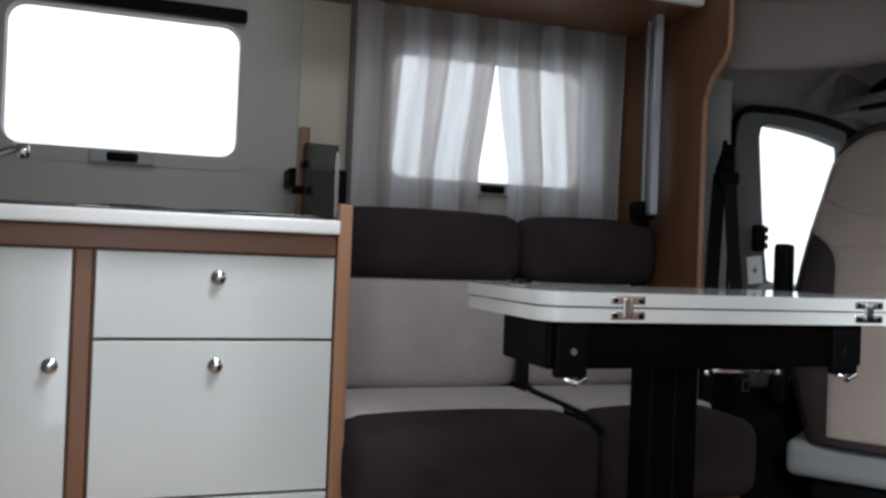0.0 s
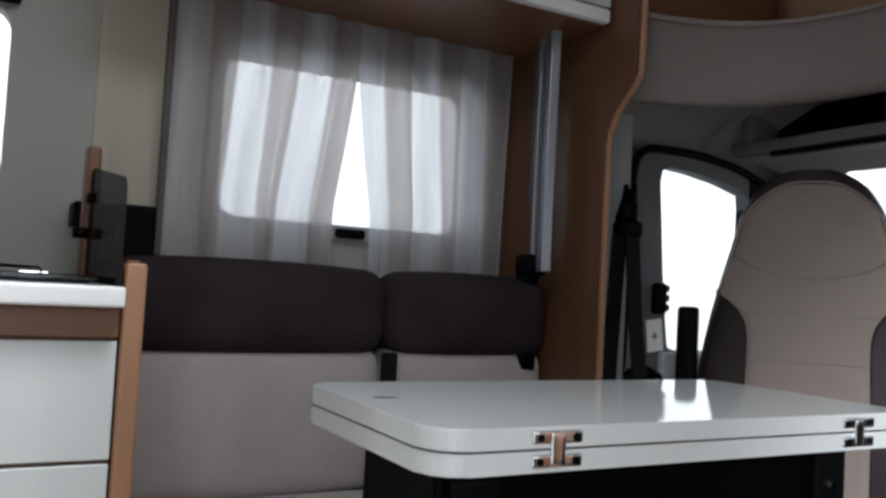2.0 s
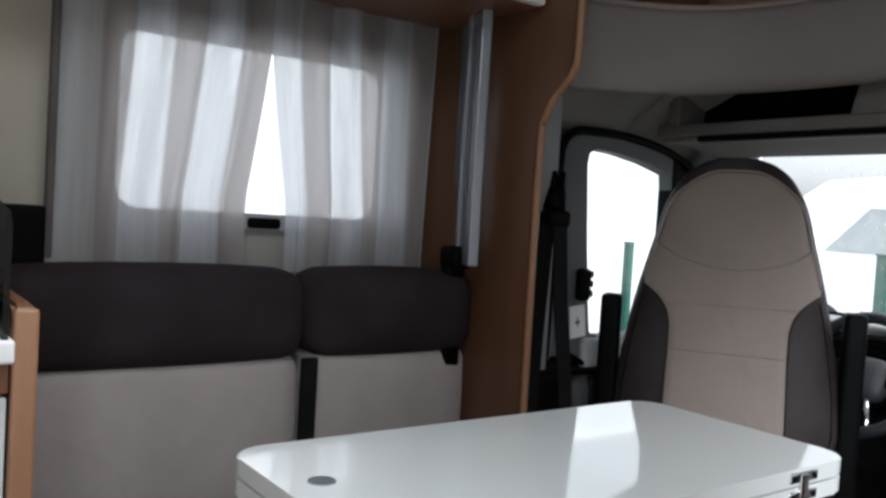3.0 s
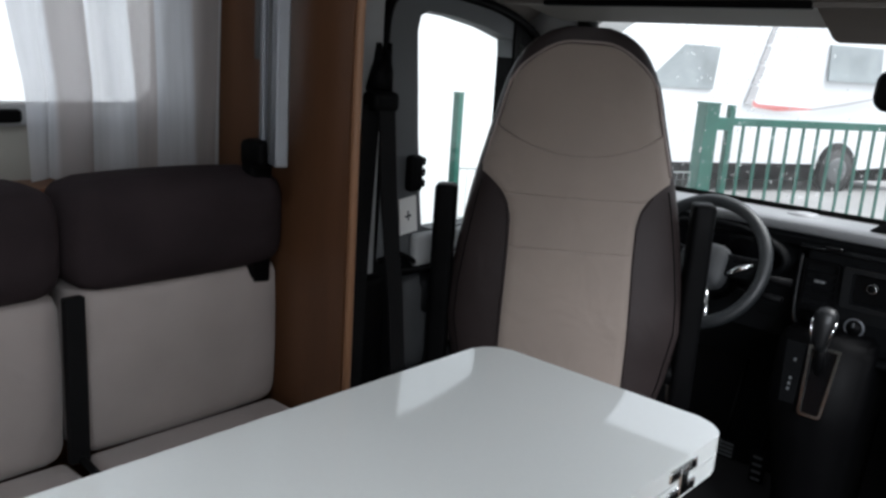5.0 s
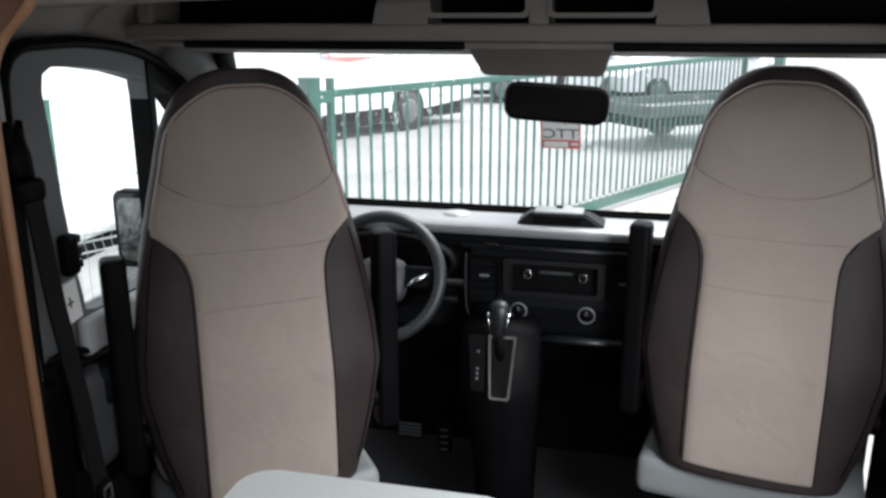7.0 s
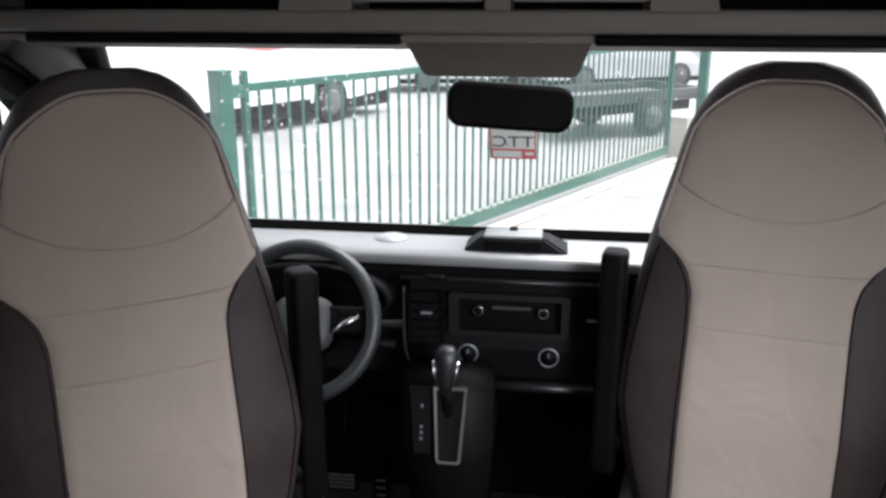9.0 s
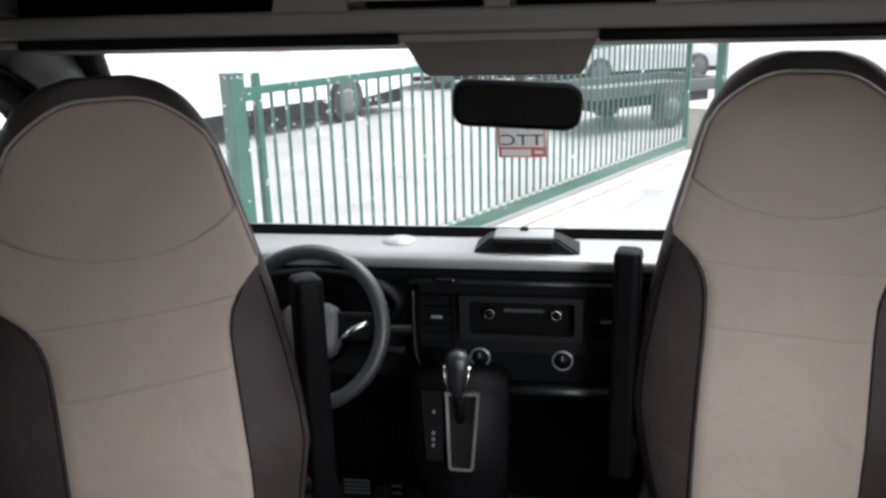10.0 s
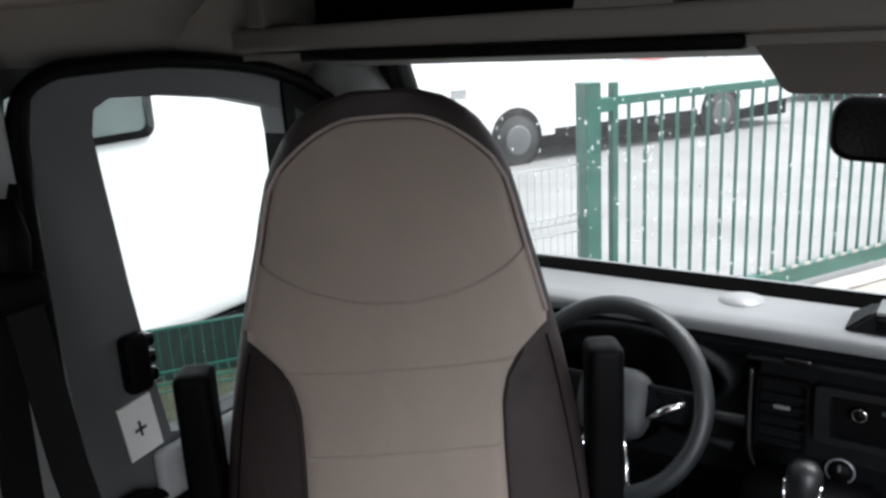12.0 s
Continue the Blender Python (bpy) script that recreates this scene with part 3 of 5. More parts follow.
# ================= partition to the cab =================
def partition():
    t = thing("partition", "cherry wood partition between bench and cab", "partition", (1.61, 2.48, 0))
    part("board", plate([(-0.215, 0.0), (0.228, 0.0), (0.228, ZC), (-0.325, ZC), (-0.322, 1.50), (-0.312, 1.455), (-0.285, 1.425), (-0.25, 1.395), (-0.226, 1.35), (-0.215, 1.29)], lambda u, v, d: (d, u, v), 0.0, 0.022), WOOD_SHADED, t)
    part("edging", tube(smooth_pts([(0.011, -0.222, 0.0), (0.011, -0.222, 0.7), (0.011, -0.222, 1.28), (0.011, -0.234, 1.355), (0.011, -0.258, 1.40), (0.011, -0.292, 1.43), (0.011, -0.318, 1.46), (0.011, -0.328, 1.52), (0.011, -0.33, 1.97)]), 0.009, 10), WOOD_EDGE, t, "pale wood edging", True)
    bl = thing("blind_profile", "aluminium blind guide profile on the partition", "blind profile", m=pose(1.545, 2.411, 1.0, 0, 0, -22))
    part("channel", B(-0.012, 0.014, -0.050, 0.050, 0.0, 0.61, bev=0.004), ALU, bl)
    # no groove is cut: a darker raised strip paints its shade
    part("groove", B(-0.0135, -0.010, -0.012, 0.012, 0.02, 0.58, bev=0.0), MID_TRIM, bl)
    part("lip", B(-0.020, -0.012, 0.026, 0.050, 0.0, 0.61, bev=0.002), ALU, bl)


partition()


# ================= table =================
def table():
    cx, cy = 1.11, 1.6255
    t = thing("folding_table", "white gloss folding table on a black pedestal", "table", (cx, cy, 0))
    to3 = lambda u, v, d: (u, v, d)
    for name, z0, z1 in (("upper_leaf", 0.7765, 0.800), ("lower_leaf", 0.750, 0.7735)):
        bm = plate([(u + 0.013, v) for u, v in rr(0.808, 0.395, 0.045, 8)], to3, z0, z1)
        bmesh.ops.bevel(bm, geom=[e for e in bm.edges if abs(e.verts[0].co.z - e.verts[1].co.z) < 1e-5], offset=0.002, segments=2, affect="EDGES")
        part(name, bm, TABLE_TOP, t, "white gloss table leaf")
    part("apron", B(-0.372, 0.30, -0.172, 0.018, 0.668, 0.749, bev=0.006), BLACK_METAL, t, "black metal slide frame")
    for sx in (-0.33, 0.25):
        part("bracket", R((sx - 0.03, -0.184, 0.655), (sx + 0.03, -0.166, 0.745), 0.006), BLACK, t, "", True)
        part("screw", disc((sx, -0.184, 0.70), (0, -1, 0), 0.007, 0.006, 0.004), CHROME, t)
        part("roller", tube([(sx - 0.012, -0.175, 0.655), (sx + 0.012, -0.175, 0.645), (sx + 0.03, -0.175, 0.655)], 0.006, 8), CHROME, t, "", True)
    part("column", R((-0.098, -0.060, 0.012), (0.016, 0.015, 0.668), 0.012), BLACK_METAL, t, "black pedestal column", True)
    part("rib", B(-0.045, -0.025, -0.064, -0.059, 0.02, 0.66), BLACK_GLOSS, t)
    part("foot", R((-0.25, -0.19, 0.0), (0.20, 0.19, 0.014), 0.006), BLACK_METAL, t)
    part("slide_bar", tube([(0.0, -0.10, 0.655), (0.17, -0.10, 0.652)], 0.006, 8), CHROME, t, "chrome slide bar", True)
    for x in (0.0, 0.165):
        part("bar_end", disc((x - 0.008, -0.10, 0.653), (1, 0, 0), 0.010, 0.010, 0.014, 12), CHROME, t, "", True)
    for hx in (0.873 - cx, 1.396 - cx):
        h = part("hinge", R((hx - 0.010, -0.2020, 0.757), (hx + 0.010, -0.1945, 0.793), 0.003), CHROME, t, "nickel butterfly hinge", True)
        for z in (0.788, 0.762):
            part("hinge_leaf", R((hx - 0.034, -0.2005, z - 0.0075), (hx + 0.034, -0.1945, z + 0.0075), 0.003), CHROME, h, "", True)
            for sx in (-0.024, 0.024):
                part("screw", disc((hx + sx, -0.2005, z), (0, -1, 0), 0.0045, 0.004, 0.0018, 10), BLACK, h)
    part("inlay", disc((-0.338, 0.034, 0.7995), (0, 0, 1), 0.017, 0.017, 0.0012, 20), ALU, t, "round grey cover cap")


table()


# ================= cab seats =================
W_TAB = [(0.32, 0.215), (0.40, 0.240), (0.50, 0.265), (0.62, 0.286), (0.70, 0.283), (0.80, 0.270), (0.90, 0.254), (1.0, 0.232), (1.10, 0.206), (1.16, 0.192), (1.20, 0.180), (1.24, 0.160), (1.27, 0.138), (1.29, 0.116), (1.306, 0.090), (1.318, 0.05)]
P_TAB = [(0.40, 0.150), (0.60, 0.150), (0.80, 0.146), (0.87, 0.147), (0.905, 0.156), (0.930, 0.172), (0.950, 0.193), (0.972, 0.226)]


def lean(z):
    return lerp([(0.4, -0.035), (0.62, -0.03), (0.80, 0.0), (0.925, 0.022), (1.10, 0.055), (1.32, 0.085)], z)


def thick(z):
    return lerp([(0.40, 0.155), (0.70, 0.150), (0.95, 0.135), (1.15, 0.115), (1.27, 0.09), (1.305, 0.06), (1.318, 0.035)], z)


def rear(x, z):
    """Depth of the backrest's rear skin at x across and z up (the seat faces +y)."""
    w = lerp(W_TAB, z)
    u = min(1.0, abs(x) / w)
    return lean(z) + thick(z) * 0.5 * (1 - (1 - u ** 2.6) ** (1 / 2.6))


def patch(x_lim, z0, z1, lift, nx=22, nz=16, top=None, bottom=None):
    """A cover panel lying on the rear skin, rolled in at its rim."""
    bm = bmesh.new()
    grid = []
    for j in range(nz + 1):
        row = []
        for i in range(nx + 1):
            u, v = 2 * i / nx - 1, j / nz
            u = math.copysign(abs(u) ** 0.8, u)
            zb = bottom(u) if bottom else z0
            zt = top(u) if top else z1
            v2 = 0.5 - 0.5 * math.cos(math.pi * v)
            z = zb + (zt - zb) * v2
            x = u * x_lim(z)
            rim = min(1.0, (1 - abs(u)) / 0.06, v / 0.05, (1 - v) / 0.05)
            h = 0.0005 + (lift - 0.0005) * max(0.0, rim) ** 0.5
            row.append(bm.verts.new((x, rear(x, z) - h, z)))
        grid.append(row)
    for j in range(nz):
        for i in range(nx):
            bm.faces.new((grid[j][i], grid[j][i + 1], grid[j + 1][i + 1], grid[j + 1][i]))
    return bm


def cab_seat(at, yaw, label):
    s = thing("cab_seat", label, "seat", m=pose(at[0], at[1], 0, 0, 0, yaw), group="cab seats")
    bm = bmesh.new()
    rings = []
    zs = [0.32, 0.325, 0.335, 0.36, 0.40, 0.44, 0.5, 0.56, 0.62, 0.68, 0.74, 0.80, 0.86, 0.92, 0.98, 1.04, 1.10, 1.15, 1.19, 1.22, 1.25, 1.27, 1.285, 1.297, 1.307, 1.314, 1.318]
    for z in zs:
        w, t = lerp(W_TAB, z), thick(z)
        ring = []
        for k in range(40):
            a = 2 * math.pi * k / 40
            c, sn = math.cos(a), math.sin(a)
            x = w * math.copysign(abs(c) ** (2 / 2.6), c)
            y = lean(z) + t * 0.5 + t * 0.5 * math.copysign(abs(sn) ** (2 / 2.6), sn)
            ring.append((x, y, z))
        rings.append(ring)
    loft(bm, rings)
    back = part("backrest", bm, SEAT_DARK, s, "dark brown leatherette backrest shell", True)
    arc = lambda u: 1.020 + 0.062 * u * u
    part("headrest_panel", patch(lambda z: lerp(W_TAB, z) - 0.018, 1.06, 1.277, 0.006, 30, 22, lambda u: 1.279 - 0.078 * abs(u) ** 4.5, arc), SEAT_BEIGE, back, "taupe headrest cover", True)
    part("shoulder_panel", patch(lambda z: min(lerp(P_TAB, z), lerp(W_TAB, z) - 0.012), 0.924, 1.05, 0.006, 26, 14, lambda u: arc(u) + 0.002), SEAT_BEIGE, back, "taupe shoulder cover", True)
    part("middle_panel", patch(lambda z: lerp(P_TAB, z), 0.802, 0.926, 0.006), SEAT_BEIGE, back, "taupe cover panel", True)
    part("lower_panel", patch(lambda z: lerp(P_TAB, z), 0.345, 0.804, 0.006, 22, 24), SEAT_BEIGE, back, "taupe lower cover panel", True)
    loop = []
    for z in (0.985, 1.03, 1.07, 1.11, 1.15, 1.185):
        w = lerp(W_TAB, z) - 0.013
        loop.append((w, rear(w, z) - 0.004, z))
    for k in range(19):
        u = 0.97 * math.cos(math.pi * k / 18)
        z = 1.284 - 0.078 * abs(u) ** 4.5
        x = u * (lerp(W_TAB, z) - 0.014)
        loop.append((x, rear(x, z) - 0.004, z))
    loop += [(-x, y, z) for x, y, z in reversed(loop[:6])]
    part("piping", tube(loop, 0.0032, 6), PIPING, back, "taupe piping", True)
    for sx in (-1, 1):
        st = []
        for k in range(15):
            z = 0.37 + 0.0415 * k
            x = sx * (lerp(W_TAB, z) - 0.022)
            st.append((x, rear(x, z) - 0.001, z))
        part("stitching", tube(st, 0.0016, 5), BLACK, back, "dark twin stitching", True)
        part("bolster_seam", tube([(sx * (lerp(P_TAB, z) + 0.004), rear(lerp(P_TAB, z), z) - 0.003, z) for z in [0.36 + 0.0385 * k for k in range(16)]], 0.0022, 6), SEAT_DARK, back, "", True)
    part("cushion", R((-0.25, 0.08, 0.33), (0.25, 0.42, 0.47), 0.05, 5, 0.01), SEAT_BEIGE, s, "taupe seat cushion", True)
    part("pedestal", R((-0.21, 0.06, -0.09), (0.21, 0.38, 0.24), 0.02), BLACK, s, "black seat base", True)
    part("skirt", R((-0.275, 0.01, 0.20), (0.275, 0.42, 0.315), 0.03), SKIRT, s, "pale grey plastic seat skirt", True)
    for sx in (-1, 1):
        arm = part("armrest", R((sx * 0.305 - 0.027, 0.02, 0.42), (sx * 0.305 + 0.027, 0.085, 0.933), 0.013), BLACK, s, "black armrest folded upright", True)
        part("pivot", disc((sx * 0.25, 0.06, 0.50), (sx, 0, 0), 0.03, 0.03, 0.05), BLACK, arm, "", True)
    return s


cab_seat((2.172, 2.104), 36.5 - 90, "taupe and dark brown driver's seat turned outwards")
cab_seat((2.500, 0.992), -11.2 - 90, "taupe and dark brown passenger seat beside the centre console")


# ================= cab shell =================
CY = 1.515           # cab centre line
CAB_Z = -0.09


def mirror_y(pts):
    return [(x, 2 * CY - y, z) for x, y, z in pts]


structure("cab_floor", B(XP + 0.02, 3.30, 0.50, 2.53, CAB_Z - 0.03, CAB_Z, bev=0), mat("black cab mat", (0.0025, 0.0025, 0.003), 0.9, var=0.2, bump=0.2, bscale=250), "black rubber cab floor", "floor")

# door with window opening; loop in (x, z)
GL = [(1.985, 1.285), (1.993, 1.318), (2.02, 1.331), (2.12, 1.325), (2.24, 1.308), (2.345, 1.282), (2.354, 1.20), (2.354, 0.90), (2.350, 0.802), (2.20, 0.800), (2.07, 0.800), (2.035, 0.812), (2.022, 0.90), (2.005, 1.05)]
OUT = [(1.895, 1.285), (1.908, 1.345), (1.95, 1.366), (2.12, 1.368), (2.26, 1.352), (2.36, 1.325), (2.366, 1.20), (2.366, 0.90), (2.366, 0.74), (2.20, 0.735), (2.05, 0.735), (1.90, 0.735), (1.888, 0.90), (1.885, 1.10)]
QG = [(2.374, 1.280), (2.45, 1.240), (2.56, 1.13), (2.68, 1.01), (2.78, 0.90), (2.79, 0.86), (2.60, 0.825), (2.374, 0.805)]
QO = [(2.366, 1.325), (2.48, 1.280), (2.62, 1.16), (2.75, 1.03), (2.88, 0.90), (2.90, 0.74), (2.60, 0.74), (2.366, 0.74)]


def cab_side(sign, label):
    y = 2.46 if sign > 0 else 2 * CY - 2.46
    to3 = lambda u, v, d: (u, y + sign * d, v)
    d = thing("door_1" if sign > 0 else "door_2", label, "cab door", (0, 0, 0))
    d["kind"] = "structure"
    part("window_surround", ring_plate(OUT, GL, to3, 0.0, 0.05), MID_TRIM, d, "grey window surround")
    part("quarter_surround", ring_plate(QO, QG, to3, 0.0, 0.05), BLACK, d, "black quarter light frame")
    g = part("pane", plate(GL, to3, 0.03, 0.034), GLASS, d, "rain-spotted side glass")
    g.visible_shadow = False
    g = part("quarter_pane", plate(QG, to3, 0.03, 0.034), GLASS, d)
    g.visible_shadow = False
    part("door_seal", tube(smooth_pts([to3(u, v, -0.006) for u, v in [(1.862, 0.75), (1.868, 1.0), (1.872, 1.25), (1.885, 1.335), (1.93, 1.370), (2.0, 1.376), (2.12, 1.376), (2.26, 1.360), (2.36, 1.335), (2.46, 1.292), (2.56, 1.22)]]), 0.012, 8), BLACK, d, "black rubber door seal", True)
    part("lower_panel", R((1.86, min(y, y + sign * 0.06), CAB_Z), (3.0, max(y, y + sign * 0.06), 0.74), 0.012), DASH, d, "", True)
    part("armrest", R((1.98, min(y, y - sign * 0.07), 0.60), (2.55, max(y, y - sign * 0.07), 0.70), 0.025), DASH, d, "dark door armrest", True)
    # raised black tube stands in for the shade of the waist groove
    part("waist_rail", tube([to3(1.93, 0.715, -0.01), to3(2.02, 0.708, -0.03), to3(2.2, 0.706, -0.035), to3(2.6, 0.71, -0.035)], 0.009, 8), BLACK, d, "black tube painting the shaded waist groove", True)
    part("grab_line", tube([to3(1.88, 0.745, -0.012), to3(1.95, 0.752, -0.018), to3(2.0, 0.728, -0.02), to3(2.1, 0.72, -0.02)], 0.008, 8), BLACK, d, "", True)
    sw = part("switch_pod", R((1.962, min(y - sign * 0.03, y), 0.905), (2.005, max(y - sign * 0.03, y), 0.995), 0.012), BLACK, d, "black latch switch pod", True)
    for k in range(3):
        part("rocker", R((2.0, min(y - sign * 0.025, y), 0.915 + 0.027 * k), (2.016, max(y - sign * 0.025, y), 0.935 + 0.027 * k), 0.005), BLACK_GLOSS, sw, "", True)
    turned = Matrix.Translation((1.981, y, 0.845)) @ Matrix.Rotation(radians(-7), 4, "Y")
    face = lambda u0, u1, v0, v1, d0, d1: B(u0, u1, min(-sign * d0, -sign * d1), max(-sign * d0, -sign * d1), v0, v1, bev=0)
    bms = [face(-0.029, 0.029, -0.045, 0.045, 0.002, 0.006), face(-0.011, 0.009, -0.004, 0.001, 0.006, 0.0068), face(-0.003, 0.001, -0.013, 0.012, 0.006, 0.0068)]
    for bm in bms:
        bm.transform(turned)
    lab = part("notice_label", bms[0], PAPER, d, "white notice label")
    part("mark", bms[1], INK, lab)
    part("mark", bms[2], INK, lab)
    part("sill_trim", R((1.99, min(y, y - sign * 0.03), 0.715), (2.62, max(y, y - sign * 0.03), 0.800), 0.014), GREY_TRIM, d, "pale grey window sill trim", True)
    part("door_pocket", R((1.93, min(y, y - sign * 0.045), 0.46), (2.60, max(y, y - sign * 0.045), 0.700), 0.03), POCKET, d, "dark grey moulded door pocket", True)
    part("roof_rail", plate([(1.60, 1.20), (1.60, 1.66), (2.62, 1.66), (2.62, 1.20), (2.50, 1.275), (2.36, 1.325), (2.2, 1.352), (1.96, 1.362), (1.90, 1.34), (1.88, 1.20)], to3, 0.052, 0.10), MID_TRIM, d, "grey roof rail")
    part("window_post", B(2.350, 2.378, min(y - sign * 0.005, y + sign * 0.052), max(y - sign * 0.005, y + sign * 0.052), 0.76, 1.33, bev=0.003), BLACK, d, "thin black window post")
    # B pillar
    pil = thing("pillar", "grey cab pillar trim with dark lower half", "pillar", (0, 0, 0))
    pil["kind"] = "structure"
    part("upper_trim", R((1.632, min(y - sign * 0.02, y + sign * 0.06), 0.70), (1.862, max(y - sign * 0.02, y + sign * 0.06), 1.60), 0.012), GREY_TRIM, pil, "", True)
    part("lower_trim", R((1.632, min(y - sign * 0.05, y + sign * 0.06), CAB_Z), (1.88, max(y - sign * 0.05, y + sign * 0.06), 0.72), 0.02), BLACK, pil, "black lower pillar trim", True)
    return d


cab_side(1, "grey driver's door with rain-wet glass")
cab_side(-1, "grey passenger door with rain-wet glass")

# closing walls between the wide body and the cab
for y0, y1, nm in ((2.47, YL + 0.05, "wall_step_left"), (YR - 0.05, 2 * CY - 2.47, "wall_step_right")):
    structure(nm, B(XP + 0.012, XP + 0.05, y0, y1, 0, ZC, bev=0), WALL, "plain end wall beside the cab", "wall")
structure("partition_right", B(XP - 0.01, XP + 0.012, YR, 0.50, 0, ZC, bev=0), WOOD, "cherry wood partition beside the passenger", "partition")


def seat_belt():
    b = thing("seat_belt", "black seat belt hanging on the cab pillar", "seat belt", (1.80, 2.40, 0.48))
    o = Vector((1.80, 2.40, 0.48))
    L = lambda pts: [Vector(p) - o for p in pts]
    up = part("upper_anchor", tube(L([(1.812, 2.392, 1.235), (1.806, 2.388, 1.19), (1.79, 2.378, 1.15)]), [0.014, 0.026, 0.03], 10), BLACK, b, "black height adjuster", True)
    for dx in (-0.016, 0.016):
        part("fork", tube(L([(1.808 + dx * 0.6, 2.39, 1.20), (1.812 + dx, 2.39, 1.25)]), [0.014, 0.006], 8), BLACK, up, "", True)
    part("guide_loop", R(Vector((1.752, 2.345, 1.105)) - o, Vector((1.828, 2.395, 1.15)) - o, 0.014), BLACK, b, "", True)

    def strap(pts, w):
        bm = bmesh.new()
        rings = [[p + Vector((-w, 0.002, 0)), p + Vector((w, 0.002, 0)), p + Vector((w, -0.003, 0)), p + Vector((-w, -0.003, 0))] for p in L(pts)]
        return loft(bm, rings)
    part("webbing", strap([(1.79, 2.352, 1.12), (1.805, 2.345, 0.9), (1.83, 2.338, 0.7), (1.846, 2.332, 0.50)], 0.023), WEB, b, "black webbing")
    part("webbing", strap([(1.765, 2.372, 1.12), (1.757, 2.38, 0.8), (1.752, 2.385, 0.3), (1.75, 2.388, 0.0)], 0.024), WEB, b, "black webbing")
    t = part("tongue", R(Vector((1.828, 2.322, 0.455)) - o, Vector((1.866, 2.334, 0.515)) - o, 0.005), BLACK, b, "", True)
    part("tongue_plate", ring_plate(rr(0.030, 0.042, 0.006), rr(0.016, 0.024, 0.003), lambda u, v, d: (1.848 + u - o.x, d - o.y, 0.487 + v - o.z), 2.317, 2.3205), CHROME, t, "bright belt tongue")


seat_belt()


# ---- headliner, cap and header shelf ----
def cab_roof():
    bm = bmesh.new()
    rings = []
    for x, zt, ze in ((2.16, 1.585, 1.415), (2.24, 1.57, 1.405), (2.32, 1.55, 1.38), (2.45, 1.50, 1.34), (2.62, 1.445, 1.27)):
        half = [(2.50, ze - 0.05), (2.475, ze - 0.02), (2.44, ze + 0.02), (2.36, ze + 0.08), (2.22, zt - 0.03), (2.0, zt), (CY, zt)]
        row = [(x, y, z) for y, z in half] + [(x, 2 * CY - y, z) for y, z in reversed(half[:-1])]
        rings.append(row)
    loft(bm, rings, False, False)
    for sy in (1, -1):
        rows = []
        for x, ze in ((1.632, 1.44), (1.80, 1.435), (2.0, 1.425), (2.165, 1.415)):
            rows.append([(x, CY + sy * (y - CY), z) for y, z in ((2.50, ze - 0.05), (2.475, ze - 0.02), (2.44, ze + 0.02), (2.36, ze + 0.07), (2.27, ze + 0.10))])
        loft(bm, rows, False, False)
    ob = structure("cab_headliner", bm, LINER, "warm grey felt cab headliner", "headliner", True)
    sol = ob.modifiers.new("thickness", "SOLIDIFY")
    sol.thickness, sol.offset = 0.02, 1
    # overcab fascia: padded band that sweeps round the cab opening
    bm = bmesh.new()
    rings = []
    for k in range(41):
        s = -1 + 2 * k / 40
        a = abs(s)
        y = CY + math.copysign(0.755 * (1 - (1 - a) ** 1.6) , s) if a > 0 else CY
        x = 2.12 - 0.475 * a ** 3.2
        top, bot = 1.672 - 0.012 * a, 1.472 - 0.034 * a ** 2
        m_ = (top + bot) / 2
        rings.append([(x + 0.035, y, top), (x + 0.008, y, top - 0.004), (x, y, top - 0.02), (x + 0.004, y, m_), (x + 0.010, y, bot + 0.035), (x + 0.022, y, bot + 0.010), (x + 0.045, y, bot), (x + 0.075, y, bot + 0.01), (x + 0.075, y, bot + 0.06), (x + 0.05, y, top - 0.02)])
    loft(bm, rings)
    cap = thing("overcab_fascia", "padded beige curved fascia round the overcab opening", "fascia", (0, 0, 0))
    part("padding", bm, CAP, cap, "padded beige vinyl band", True)
    bm = bmesh.new()
    tube([(2.12 - 0.475 * abs(k / 12) ** 3.2 + 0.02, CY + 0.75 * math.copysign(1 - (1 - abs(k / 12)) ** 1.6, k), 1.674 - 0.012 * abs(k / 12)) for k in range(-12, 13)], 0.008, 8, bm)
    part("beading", bm, PIPING, cap, "taupe edge beading", True)
    # open overcab locker behind it
    lk = thing("overcab_locker", "open cherry wood locker above the cab", "locker", (1.9, CY, 1.60))
    part("back_board", B(0.50, 0.52, -1.2, 1.2, -0.02, 0.38, bev=0), WOOD_X, lk)
    part("floor_board", B(0.29, 0.50, -0.80, 0.80, 0.015, 0.027, bev=0), WOOD_X, lk)
    for sy in (-1, 1):
        part("cheek", B(-0.26, 0.50, sy * 0.775 - 0.01, sy * 0.775 + 0.01, 0.03, 0.38, bev=0), WOOD_X, lk)
    bm = bmesh.new()
    rows = []
    for i in range(25):
        t = i / 24
        y = 0.76 - 1.5 * t
        x = 0.30 + 0.10 * (2 * t - 0.7) ** 2
        rows.append([(x, y, 0.03), (x - 0.03, y, 0.10 + 0.06 * min(1, 4 * t)), (x - 0.02, y, 0.30), (x, y, 0.375), (x + 0.02, y, 0.375), (x + 0.02, y, 0.03)])
    loft(bm, rows)
    part("curved_panel", bm, TAN_BOARD, lk, "tan curved panel of the overcab bed", True)
    # header shelf above the windscreen
    h = thing("header_shelf", "grey header shelf with open cubbies over the windscreen", "header shelf", (2.21, CY, 1.372))
    zt = 0.19
    part("ledge", R((0.0, -0.90, 0.006), (0.10, 0.90, 0.042), 0.008), HEADER, h, "", True)
